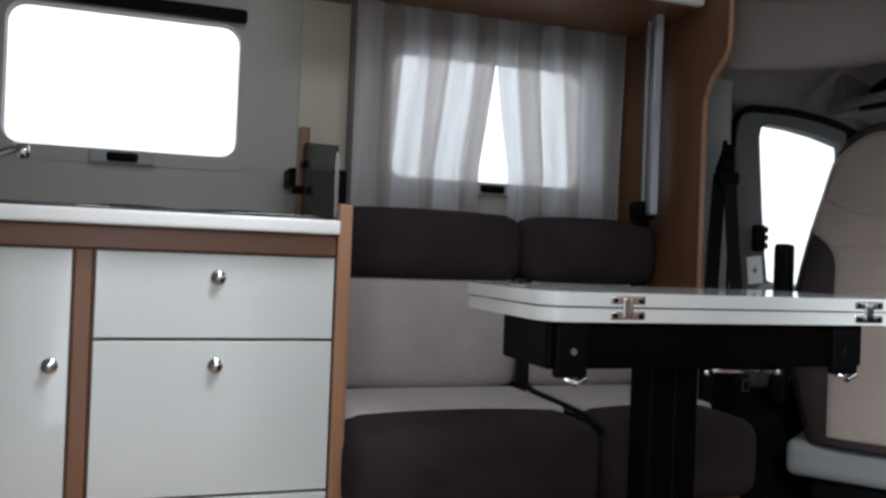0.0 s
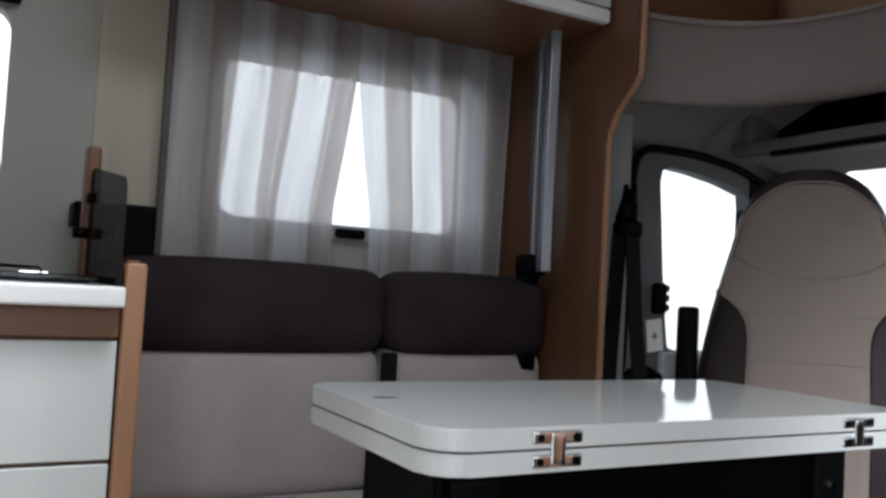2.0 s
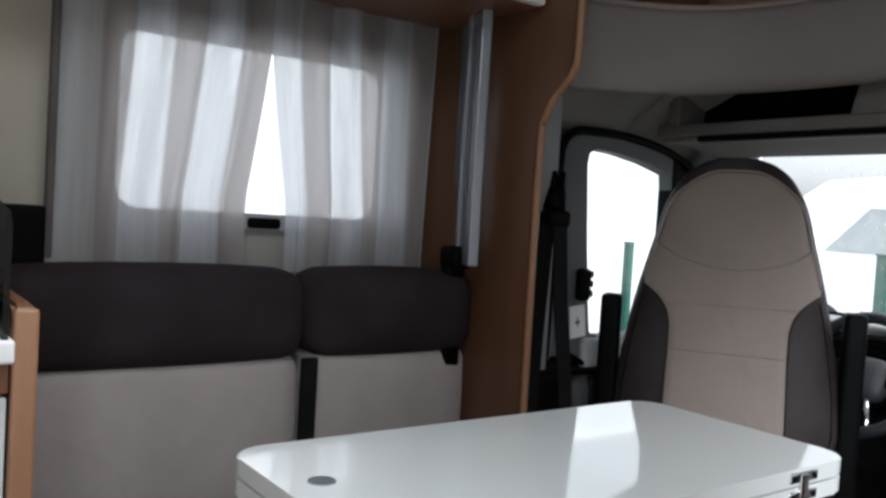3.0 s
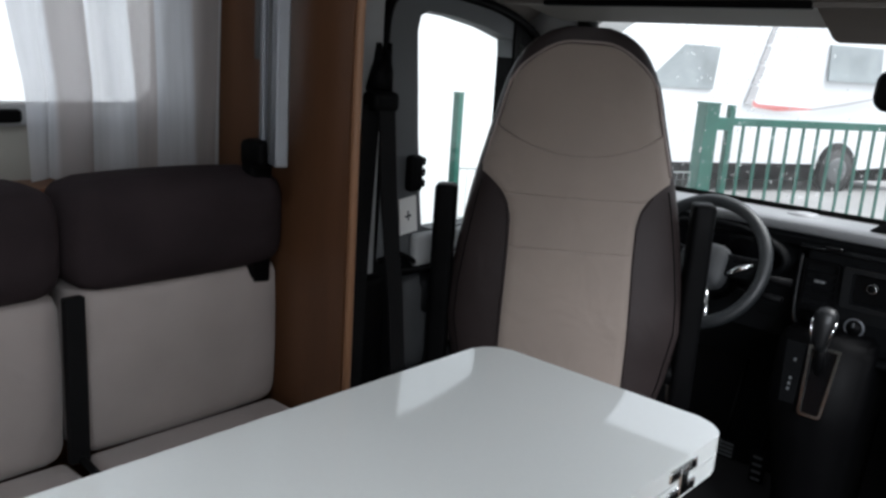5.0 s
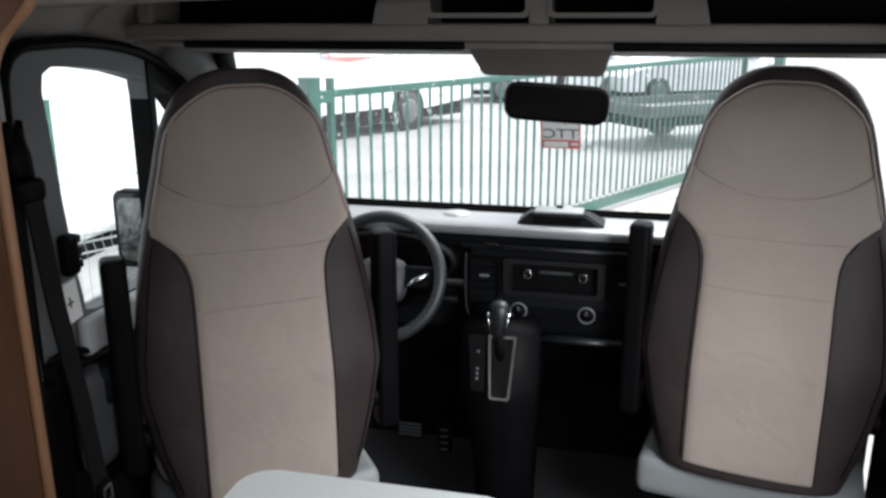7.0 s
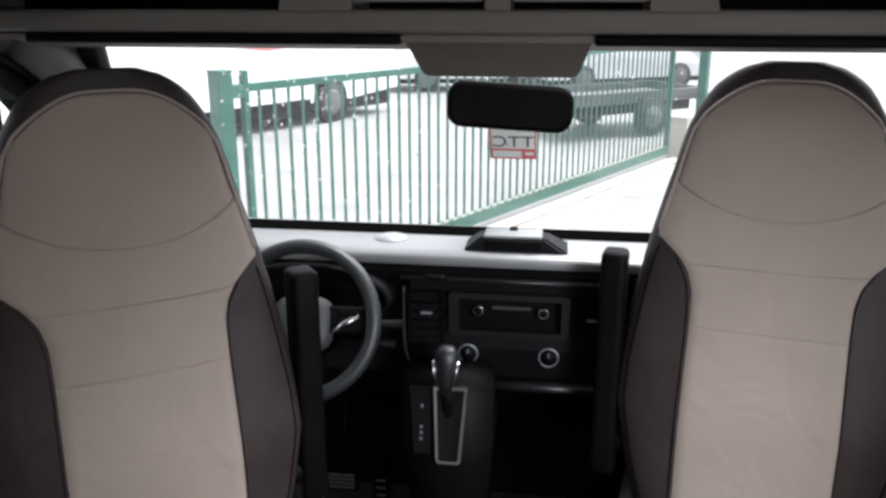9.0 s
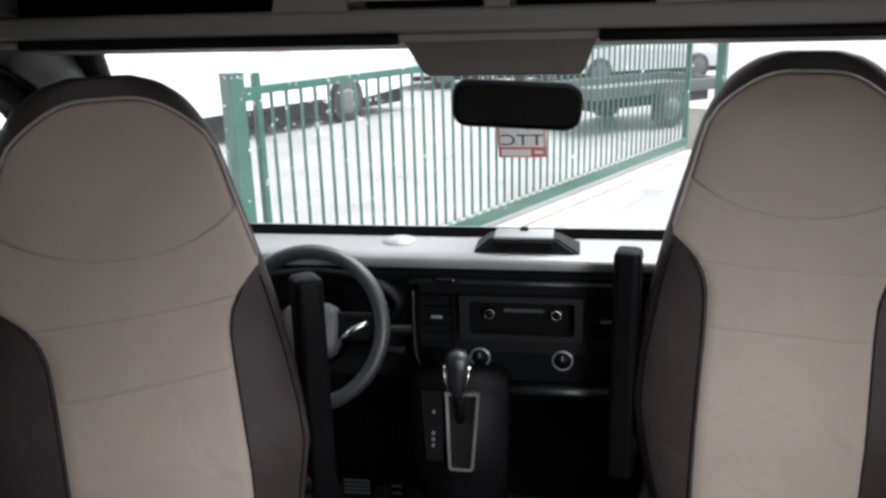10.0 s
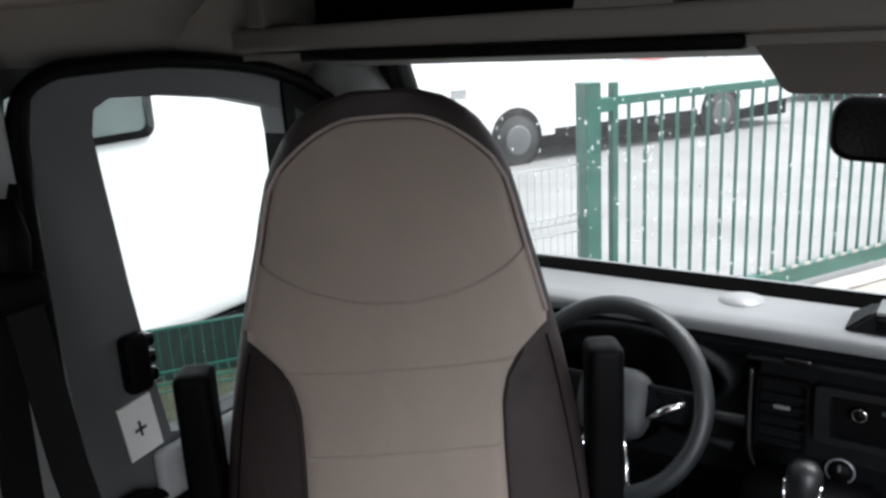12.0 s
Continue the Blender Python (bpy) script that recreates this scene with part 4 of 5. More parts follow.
    part("lip", plate([(0.004, -0.006), (0.10, -0.004), (0.25, -0.030), (0.25, -0.020), (0.10, 0.006), (0.004, 0.004)], lambda u, v, d: (u, d, v), -0.88, 0.88), HEADER, h)
    # black strips stand in for the shade in the gap under the ledge
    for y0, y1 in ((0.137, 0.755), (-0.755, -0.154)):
        part("shadow_gap", R((-0.006, y0, -0.010), (0.02, y1, 0.005), 0.005), BLACK, h, "black strip painting the shadow gap at the visor edge", True)
    # cubby depth shade is put into this backing's black colour
    part("backing", B(0.12, 0.13, -0.90, 0.90, 0.04, zt, bev=0), BLACK, h, "black backing painting the shade inside the cubbies")
    part("top_bar", R((0.0, -0.90, zt - 0.045), (0.12, 0.90, zt), 0.008), HEADER, h, "", True)
    for pts in ([(0.328, 0.04), (0.212, 0.04), (0.212, zt), (0.292, zt)], [(-0.329, 0.04), (-0.231, 0.04), (-0.231, zt), (-0.293, zt)]):
        part("cheek", plate(pts, lambda u, v, d: (d, u, v), -0.002, 0.12), HEADER, h)
    part("mullion", B(-0.002, 0.12, -0.029, 0.010, 0.04, zt), HEADER, h)
    for y0, y1 in ((0.010, 0.212), (-0.231, -0.029)):
        part("cubby_rim", ring_plate(rr(y1 - y0 + 0.004, 0.110, 0.012), rr(y1 - y0 - 0.012, 0.092, 0.010), lambda u, v, d, c=(y0 + y1) / 2: (d, c + u, 0.108 + v), -0.010, 0.004), HEADER, h)
    for sy in (-1, 1):
        part("end_cheek", R((0.0, sy * 0.845 - 0.02, 0.04), (0.12, sy * 0.845 + 0.02, zt), 0.008), HEADER, h, "", True)
    # overhead console that carries the mirror
    c = thing("overhead_console", "pale grey overhead lamp console above the mirror", "console", (2.21, 1.507, 1.372))
    bm = bmesh.new()
    loft(bm, [[(0.0, 0.147, 0.012), (0.0, -0.147, 0.012), (0.02, -0.147, 0.03), (0.02, 0.147, 0.03)],
              [(0.012, 0.145, 0.0), (0.012, -0.146, 0.0), (0.06, -0.146, 0.02), (0.06, 0.145, 0.02)],
              [(0.07, 0.134, -0.040), (0.07, -0.134, -0.040), (0.15, -0.14, 0.0), (0.15, 0.14, 0.0)],
              [(0.094, 0.128, -0.060), (0.094, -0.127, -0.060), (0.20, -0.13, -0.02), (0.20, 0.13, -0.02)],
              [(0.104, 0.120, -0.066), (0.104, -0.120, -0.066), (0.24, -0.125, -0.045), (0.24, 0.125, -0.045)]])
    bmesh.ops.bevel(bm, geom=bm.edges[:], offset=0.003, segments=2, affect="EDGES")
    part("housing", bm, HEADER, c, "", False)
    mi = thing("rear_view_mirror", "black interior rear-view mirror", "mirror", m=pose(2.69, 1.513, 1.213, 3, 0, 0))
    to3 = lambda u, v, d: (d + 0.03 * v, u, v)
    part("housing", loft(bmesh.new(), [[to3(p[0] * k, p[1] * k, d) for p in rr(0.268, 0.098, 0.034, 6)] for k, d in ((0.96, -0.004), (1.0, 0.004), (0.98, 0.02), (0.80, 0.045), (0.4, 0.058))]), BLACK, mi, "", True)
    part("mirror_glass", plate(rr(0.246, 0.078, 0.026, 6), to3, -0.0062, -0.0045), BLACK_GLOSS, mi, "dark anti-glare mirror glass")
    part("stalk", tube([(0.045, 0.0, 0.02), (0.09, 0.0, 0.07), (0.10, 0, 0.12)], 0.012, 8), BLACK, mi, "", True)


cab_roof()

# windscreen and pillars
WS_T, WS_B = (2.50, 1.43), (2.90, 0.872)
ws = thing("windscreen", "wide rain-wet windscreen", "windscreen", (0, 0, 0))
ws["kind"] = "structure"
bm = bmesh.new()
rings = []
for t in (0, 0.33, 0.66, 1):
    x, z = WS_T[0] + (WS_B[0] - WS_T[0]) * t, WS_T[1] + (WS_B[1] - WS_T[1]) * t
    hw = 0.80 + 0.10 * t
    rings.append([(x + 0.10 * (1 - (s / 6) ** 2), CY + hw * s / 6, z) for s in range(-6, 7)])
loft(bm, rings, False, False)
pane = part("pane", bm, WET_GLASS, ws, "rain-streaked windscreen glass", True)
pane.visible_shadow = False
bm = bmesh.new()
rng = random.Random(4)
for k in range(520):
    t, s = rng.random() ** 1.3, rng.uniform(-0.95, 0.95)
    if k % 3:
        s = min(0.95, max(0.05, rng.gauss(0.5, 0.2)))
    x, z = WS_T[0] + (WS_B[0] - WS_T[0]) * t, WS_T[1] + (WS_B[1] - WS_T[1]) * t
    r = rng.uniform(0.0010, 0.0030)
    bmesh.ops.create_icosphere(bm, subdivisions=1, radius=r, matrix=Matrix.LocRotScale((x + 0.10 * (1 - s * s) - 0.002, CY + (0.80 + 0.1 * t) * s, z), None, (0.5, 1, rng.uniform(0.8, 2.2))))
drops = part("raindrops", bm, wet_glass_mat("water drops", 0.28), ws, "scattered raindrops", True)
drops["kind"] = "stuff"
for sy in (1, -1):
    f = lambda x, y, z: (x, CY + sy * y, z)
    part("a_pillar", tube([f(2.44, 0.92, 1.36), f(2.54, 0.90, 1.30), f(2.68, 0.915, 1.14), f(2.82, 0.93, 0.97), f(2.93, 0.94, 0.84)], [0.05, 0.055, 0.05, 0.045, 0.05], 10), GREY_TRIM, ws, "grey pillar trim", True)
    part("pillar_band", tube([f(2.44, 0.74, 1.40), f(2.50, 0.82, 1.37), f(2.60, 0.86, 1.26), f(2.74, 0.885, 1.08), f(2.90, 0.91, 0.87)], 0.028, 8), BLACK, ws, "black ceramic edge band", True)
part("top_band", B(2.54, 2.60, CY - 0.82, CY + 0.82, 1.395, 1.45), BLACK, ws, "black ceramic edge band")
structure("front_bulkhead", B(3.27, 3.31, 0.50, 2.53, CAB_Z, 0.62, bev=0), BLACK, "dark bulkhead under the windscreen", "bulkhead")


# ---- dashboard ----
def dashboard():
    d = thing("dashboard", "charcoal van dashboard with glare-painted top and centre stack", "dashboard", (2.72, CY, 0.55))
    o = Vector((2.72, CY, 0.55))
    P = lambda name, bm, material, parent=d, label="", smooth=False: (bmesh.ops.translate(bm, vec=-o, verts=bm.verts), part(name, bm, material, parent, label, smooth))[1]
    to3 = lambda u, v, w: (u, w, v)
    P("top_pad", plate([(2.702, 0.868), (2.708, 0.876), (2.74, 0.880), (2.86, 0.879), (2.985, 0.872), (2.985, 0.84), (2.72, 0.846), (2.704, 0.852)], to3, 0.62, 2.41), DASH_TOP, d, "charcoal dashboard top with glare painted in", True)
    P("demist_slot", B(2.862, 2.945, 0.70, 2.33, 0.868, 0.8825, bev=0.003), mat("matte black grille", (0.002, 0.002, 0.002), 0.95, spec=0.0), d, "black demister grille")
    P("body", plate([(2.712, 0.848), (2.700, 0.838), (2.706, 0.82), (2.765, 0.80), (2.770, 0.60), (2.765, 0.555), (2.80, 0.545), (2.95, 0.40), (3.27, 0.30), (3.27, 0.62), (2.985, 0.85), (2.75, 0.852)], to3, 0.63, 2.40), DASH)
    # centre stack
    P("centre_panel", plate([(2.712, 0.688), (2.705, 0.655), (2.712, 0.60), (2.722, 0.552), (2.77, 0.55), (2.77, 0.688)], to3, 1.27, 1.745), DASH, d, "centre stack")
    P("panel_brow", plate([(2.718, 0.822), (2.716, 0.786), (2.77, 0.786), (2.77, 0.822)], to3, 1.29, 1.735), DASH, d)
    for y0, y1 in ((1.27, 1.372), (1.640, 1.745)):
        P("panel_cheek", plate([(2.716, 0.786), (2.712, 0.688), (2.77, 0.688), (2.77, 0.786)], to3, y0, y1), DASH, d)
    P("brow_ledge", plate([(2.694, 0.818), (2.700, 0.826), (2.745, 0.836), (2.745, 0.828), (2.704, 0.814)], to3, 1.27, 1.755), DASH_LIP, d, "satin charcoal ledge over the centre stack, lightened as if lit", True)
    P("stack_lip", plate([(2.690, 0.556), (2.686, 0.566), (2.692, 0.575), (2.716, 0.580), (2.716, 0.556)], to3, 1.28, 1.56), DASH_LIP, d, "satin charcoal lower lip, lightened as if lit", True)
    P("panel_lip", tube(smooth_pts([(2.704, 1.748, 0.80), (2.700, 1.748, 0.70), (2.696, 1.742, 0.635), (2.694, 1.72, 0.605), (2.692, 1.68, 0.588), (2.692, 1.60, 0.575)]), 0.0045, 8), DASH_LIP, d, "satin trim edge, lightened as if lit", True)
    fr = P("radio_bezel", ring_plate([(u + 1.505, v + 0.737) for u, v in rr(0.275, 0.108, 0.008, 3)], [(u + 1.503, v + 0.737) for u, v in rr(0.235, 0.080, 0.006, 3)], lambda u, v, w: (w + 0.10 * (0.737 - v), u, v), 2.700, 2.728), DASH_LIP, d, "radio bezel")
    P("radio_face", B(2.727, 2.768, 1.374, 1.638, 0.690, 0.784, bev=0.002), BLACK, fr, "black radio face")
    P("display", B(2.724, 2.729, 1.455, 1.545, 0.744, 0.752, bev=0.001), mat("grey radio display", (0.035, 0.04, 0.04), 0.2), fr, "grey radio display")
    for y in (1.576, 1.426):
        k = P("radio_knob", disc((2.728, y, 0.743), (-1, 0, 0.05), 0.0115, 0.0095, 0.020), BLACK, fr, "black radio knob", True)
        P("knob_ring", tube([(2.712, y + 0.0105 * math.cos(a), 0.743 + 0.0105 * math.sin(a)) for a in [2 * math.pi * i / 20 for i in range(20)]], 0.0022, 6, None, True), CHROME, k, "chrome knob ring", True)
    for y in (1.597, 1.411):
        k = P("climate_ring", tube([(2.700, y + 0.022 * math.cos(a), 0.641 + 0.022 * math.sin(a)) for a in [2 * math.pi * i / 24 for i in range(24)]], 0.0021, 8, None, True), ALU, d, "satin ring of a climate knob", True)
        P("climate_knob", disc((2.712, y, 0.641), (-1, 0, 0), 0.021, 0.017, 0.02), BLACK, k, "black climate knob", True)
        P("pointer", B(2.690, 2.692, y - 0.002, y + 0.002, 0.645, 0.656, bev=0), MID_TRIM, k)
    for y0, y1, z0, z1 in ((1.652, 1.738, 0.655, 0.788), (1.275, 1.358, 0.655, 0.788)):
        v = P("air_vent", ring_plate([(u + (y0 + y1) / 2, w + (z0 + z1) / 2) for u, w in rr(y1 - y0, z1 - z0, 0.01, 3)], [(u + (y0 + y1) / 2, w + (z0 + z1) / 2) for u, w in rr(y1 - y0 - 0.01, z1 - z0 - 0.01, 0.008, 3)], lambda u, w, q: (q, u, w), 2.700, 2.72), BLACK, d, "black air vent")
        for k in range(5):
            P("slat", B(2.702, 2.715, y0 + 0.006, y1 - 0.006, z0 + 0.014 + 0.021 * k, z0 + 0.020 + 0.021 * k, bev=0.001), DASH, v, "dark vent slat")
        P("vent_tab", R((2.696, (y0 + y1) / 2 - 0.014, 0.733), (2.704, (y0 + y1) / 2 + 0.014, 0.741), 0.003), MID_TRIM, v, "", True)
    cp = P("hook", R((2.690, 1.650, 0.820), (2.710, 1.695, 0.832), 0.004), BLACK_GLOSS, d, "", True)
    # upper pod
    bm = bmesh.new()
    loft(bm, [[(2.730, 1.617, 0.878), (2.730, 1.372, 0.878), (2.84, 1.372, 0.878), (2.84, 1.617, 0.878)],
              [(2.745, 1.574, 0.913), (2.745, 1.430, 0.913), (2.815, 1.428, 0.911), (2.815, 1.576, 0.911)]])
    bmesh.ops.bevel(bm, geom=bm.edges[:], offset=0.006, segments=3, affect="EDGES")
    pod = P("storage_pod", bm, DASH, d, "charcoal dash-top storage pod", False)
    # added lighter plate: sky reflection on the pod's top, put in as colour
    P("pod_top_sheen", R((2.742, 1.436, 0.909), (2.814, 1.568, 0.9165), 0.003), SKIRT, pod, "grey plate painting the sheen on the pod top", True)
    # solid black block gives the dark of the pod's opening; nothing is hollow
    P("pod_mouth", B(2.733, 2.76, 1.438, 1.564, 0.883, 0.907, bev=0.002), BLACK, pod, "black block painting the shaded pod opening")
    P("pod_lock", R((2.79, 1.494, 0.912), (2.812, 1.512, 0.922), 0.003), BLACK, pod, "", True)
    P("speaker_cap", disc((2.82, 1.80, 0.876), (0, 0, 1), 0.042, 0.041, 0.006), DASH_TOP, d, "", True)
    # instrument hood
    bm = bmesh.new()
    rings = []
    for x, k in ((2.66, 1.0), (2.72, 1.02), (2.84, 0.95)):
        rings.append([(x + (0.03 if k == 1.0 else 0) * (1 - abs(math.cos(a))), 1.97 + 0.20 * k * math.cos(a), 0.775 + (0.072 * k * math.sin(a) if a <= math.pi else 0.08 * math.sin(a))) for a in [2 * math.pi * i / 28 for i in range(28)]])
    loft(bm, rings, True, False)
    hood = P("instrument_hood", bm, DASH, d, "dark instrument hood", True)
    sol = hood.modifiers.new("thickness", "SOLIDIFY")
    sol.thickness = 0.012
    P("instrument_face", plate([(1.97 + 0.19 * math.cos(2 * math.pi * i / 24), 0.775 + 0.068 * math.sin(2 * math.pi * i / 24)) for i in range(24)], lambda u, v, w: (w, u, v), 2.735, 2.745), BLACK_GLOSS, hood, "black instrument panel")
    P("glovebox", R((2.715, 0.70, 0.56), (2.75, 1.24, 0.72), 0.012), DASH, d, "glovebox lid", True)


dashboard()


def steering_wheel():
    c = Vector((2.560, 1.952, 0.757))
    tilt = 24
    s = thing("steering_wheel", "grey leather steering wheel with silver spokes", "steering wheel", m=Matrix.Translation(c) @ pose(0, 0, 0, 0, tilt, 0))
    r = 0.165
    part("rim", tube([(0, r * math.cos(a), r * math.sin(a)) for a in [2 * math.pi * i / 56 for i in range(56)]], 0.0165, 12, None, True), WHEEL_GREY, s, "grey leather rim", True)
    part("hub", R((0.0, -0.062, -0.060), (0.055, 0.062, 0.050), 0.026, 5, 0.008), POCKET, s, "dark grey airbag cover", True)
    for sy in (-1, 1):
        sp = part("spoke", R((0.012, min(sy * 0.05, sy * 0.168), -0.022), (0.035, max(sy * 0.05, sy * 0.168), 0.038), 0.010), DASH, s, "black spoke", True)
        part("spoke_trim", tube([(0.006, sy * 0.074, -0.018), (0.004, sy * 0.10, 0.0), (0.004, sy * 0.132, 0.016)], [0.004, 0.008, 0.005], 8), CHROME, sp, "bright spoke trim", True)
        part("button", R((0.004, min(sy * 0.082, sy * 0.125), 0.016), (0.014, max(sy * 0.082, sy * 0.125), 0.03), 0.003), BLACK, sp, "", True)
        part("lower_spoke", tube([(0.012, sy * 0.025, -0.05), (0.008, sy * 0.045, -0.10), (0.004, sy * 0.060, -0.162)], [0.010, 0.006, 0.008], 8), CHROME, s, "bright lower spoke", True)
    part("column", tube([(0.05, 0, 0), (0.12, 0, -0.01)], [0.055, 0.07], 14), BLACK, s, "black steering column", True)
    part("stalk", tube([(0.075, -0.05, 0.0), (0.07, -0.14, 0.004), (0.068, -0.215, 0.006)], [0.008, 0.010, 0.011], 8), BLACK, s, "black control stalk", True)
    part("stalk", tube([(0.085, -0.05, -0.02), (0.08, -0.14, -0.035), (0.078, -0.20, -0.04)], [0.008, 0.010, 0.011], 8), BLACK, s, "black control stalk", True)
    part("stalk", tube([(0.075, 0.05, 0.0), (0.07, 0.14, 0.004), (0.068, 0.215, 0.006)], [0.008, 0.010, 0.011], 8), BLACK, s, "black control stalk", True)


steering_wheel()


def gear_console():
    g = thing("gear_console", "black gear console with chrome-framed selector", "gear console", (2.60, 1.62, CAB_Z))
    o = Vector((2.60, 1.62, CAB_Z))
    P = lambda name, bm, material, parent=g, label="", smooth=False: (bmesh.ops.translate(bm, vec=-o, verts=bm.verts), part(name, bm, material, parent, label, smooth))[1]
    bm = bmesh.new()
    ring = lambda z, x0, x1, y0, y1: [(x0, y1, z), (x0 - 0.004, (y0 + y1) / 2, z), (x0, y0, z), (x1, y0, z), (x1, y1, z)]
    loft(bm, [ring(CAB_Z, 2.63, 2.90, 1.56, 1.69), ring(0.20, 2.60, 2.90, 1.55, 1.70), ring(0.40, 2.566, 2.88, 1.535, 1.722), ring(0.46, 2.566, 2.86, 1.53, 1.735), ring(0.60, 2.606, 2.84, 1.532, 1.742), ring(0.625, 2.64, 2.82, 1.536, 1.738)])
    bmesh.ops.bevel(bm, geom=bm.edges[:], offset=0.010, segments=2, affect="EDGES")
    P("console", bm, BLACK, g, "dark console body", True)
    to3 = lambda u, v, w: (2.560 + 0.28 * v - w, 1.622 + u, 0.455 + v)
    outer = [(-0.036, 0.150), (0.040, 0.150), (0.030, -0.010), (0.024, -0.016), (-0.020, -0.016), (-0.026, -0.010)]
    inner = [(-0.029, 0.143), (0.033, 0.143), (0.024, -0.006), (0.020, -0.010), (-0.016, -0.010), (-0.020, -0.006)]
    P("selector_frame", ring_plate(outer, inner, to3, 0.0, 0.010), CHROME, g, "chrome selector frame")
    P("selector_plate", plate(inner, to3, -0.004, 0.002), BLACK_GLOSS, g, "gloss black selector plate")
    P("marking_plate", plate([(0.048, 0.145), (0.095, 0.145), (0.080, 0.0), (0.044, 0.0)], to3, 0.0, 0.003), DASH, g)
    for k, v in enumerate((0.10, 0.055, 0.042, 0.029)):
        P("marking", plate([(0.062, v), (0.068, v), (0.068, v + 0.007), (0.062, v + 0.007)], to3, 0.0032, 0.0038), MID_TRIM, g)
    lv = P("lever", tube([(2.60, 1.628, 0.52), (2.582, 1.630, 0.58), (2.578, 1.631, 0.62)], [0.016, 0.013, 0.011], 10), BLACK, g, "black lever gaiter", True)
    kb = bmesh.new()
    rings = []
    for z, a, b, dx in ((0.600, 0.012, 0.012, 0), (0.62, 0.018, 0.018, 0.001), (0.645, 0.024, 0.023, 0.004), (0.67, 0.028, 0.026, 0.008), (0.690, 0.027, 0.025, 0.010), (0.702, 0.019, 0.018, 0.012), (0.707, 0.007, 0.007, 0.013)):
        rings.append([(2.575 + dx + b * math.cos(t), 1.632 + a * math.sin(t), z) for t in [2 * math.pi * i / 18 for i in range(18)]])
    loft(kb, rings)
    P("gear_knob", kb, DASH_LIP, lv, "dark grey gear knob", True)
    for sy in (-1, 1):
        P("knob_trim", tube([(2.560, 1.632 + sy * 0.017, 0.620), (2.563, 1.632 + sy * 0.0250, 0.655), (2.573, 1.632 + sy * 0.0270, 0.676)], 0.0026, 6), CHROME, lv, "chrome knob trim", True)


gear_console()


def pedal(x, y, z, w, h, label):
    t = thing("pedal", label, "pedal", (x, y, z), "foot pedals")
    part("pad", R((-0.012, -w / 2, -h / 2), (0.012, w / 2, h / 2), 0.008), BLACK, t, "", True)
    for k in range(4):
        part("rib", B(-0.016, -0.011, -w / 2 + 0.01, w / 2 - 0.01, -h / 2 + 0.012 + k * h / 4.4, -h / 2 + 0.020 + k * h / 4.4, bev=0.001), MID_TRIM, t)
    part("arm", tube([(0.01, 0, 0.02), (0.07, 0, 0.16), (0.12, 0, 0.30)], 0.007, 8), BLACK_METAL, t, "black pedal arm", True)


pedal(3.09, 2.02, 0.025, 0.10, 0.06, "wide ribbed brake pedal")
pedal(3.10, 1.90, 0.0, 0.05, 0.11, "narrow black accelerator pedal")

# price card on the glass, read from outside
card = thing("price_card", "white and red price card stuck on the windscreen", "card", m=pose(2.855, 1.513, 1.118, 0, 0, 0))
lean_card = pose(0, 0, 0, 0, -38, 0)
bm = B(-0.001, 0.001, -0.055, 0.055, -0.065, 0.065, bev=0)
bm.transform(lean_card)
part("sheet", bm, PAPER, card, "white paper sheet")
for nm, y0, y1, z0, z1 in (("border", 0.050, 0.054, -0.064, 0.064), ("border", -0.054, -0.050, -0.064, 0.064), ("band", -0.054, 0.054, -0.064, -0.030)):
    bm = B(-0.0022, -0.0012, y0, y1, z0, z1, bev=0)
    bm.transform(lean_card)
    part(nm, bm, RED_INK, card, "red printed band")
bm = B(-0.0032, -0.0024, -0.020, 0.048, -0.058, -0.036, bev=0)
bm.transform(lean_card)
part("field", bm, PAPER, card)
bm = B(-0.0032, -0.0024, -0.048, -0.028, -0.050, -0.040, bev=0)
bm.transform(lean_card)
part("field", bm, PAPER, card)
txt = bpy.data.curves.new("lettering", "FONT")
txt.body, txt.size, txt.align_x, txt.extrude = "TTC", 0.052, "CENTER", 0.0003
word = new("lettering", txt)
txt.materials.append(INK)
word.parent = card
word.matrix_local = lean_card @ Matrix.Translation((-0.0026, 0, -0.022)) @ Matrix(((0, 0, -1, 0), (1, 0, 0, 0), (0, 1, 0, 0), (0, 0, 0, 1)))


def wing_mirror():
    w = thing("wing_mirror", "black wing mirror outside the driver's door", "wing mirror", (2.75, 2.765, 0.745))
    to3 = lambda u, v, d: (d, u, v)
    part("housing", loft(bmesh.new(), [[to3(p[0] * k, p[1] * k, d) for p in rr(0.20, 0.34, 0.025, 6)] for k, d in ((0.98, -0.012), (1.0, -0.004), (1.0, 0.03), (0.75, 0.09), (0.3, 0.11))]), BLACK, w, "", True)
    part("glass", plate(rr(0.17, 0.20, 0.03, 6), lambda u, v, d: (d, u, v + 0.05), -0.016, -0.013), mat("mirror glass", (0.16, 0.17, 0.17), 0.08, metal=1.0, var=0.6, scale=40, bump=0.05, bscale=90), w, "silvered mirror glass")
    part("lower_glass", plate(rr(0.17, 0.08, 0.02, 6), lambda u, v, d: (d, u, v - 0.11), -0.016, -0.013), mat("mirror glass wide", (0.30, 0.31, 0.32), 0.05, metal=1.0, var=0.02, bump=0), w)
    part("arm", tube([(0.03, -0.08, -0.10), (0.06, -0.22, -0.14), (0.08, -0.31, -0.14)], 0.03, 10), BLACK, w, "", True)


wing_mirror()

# ================= outside =================
bm = bmesh.new()
bmesh.ops.create_grid(bm, x_segments=40, y_segments=40, size=400)
g = structure("ground", bm, ASPHALT, "wet pale asphalt yard reaching to the horizon", "ground")
g.location = (0, 0, GROUND)
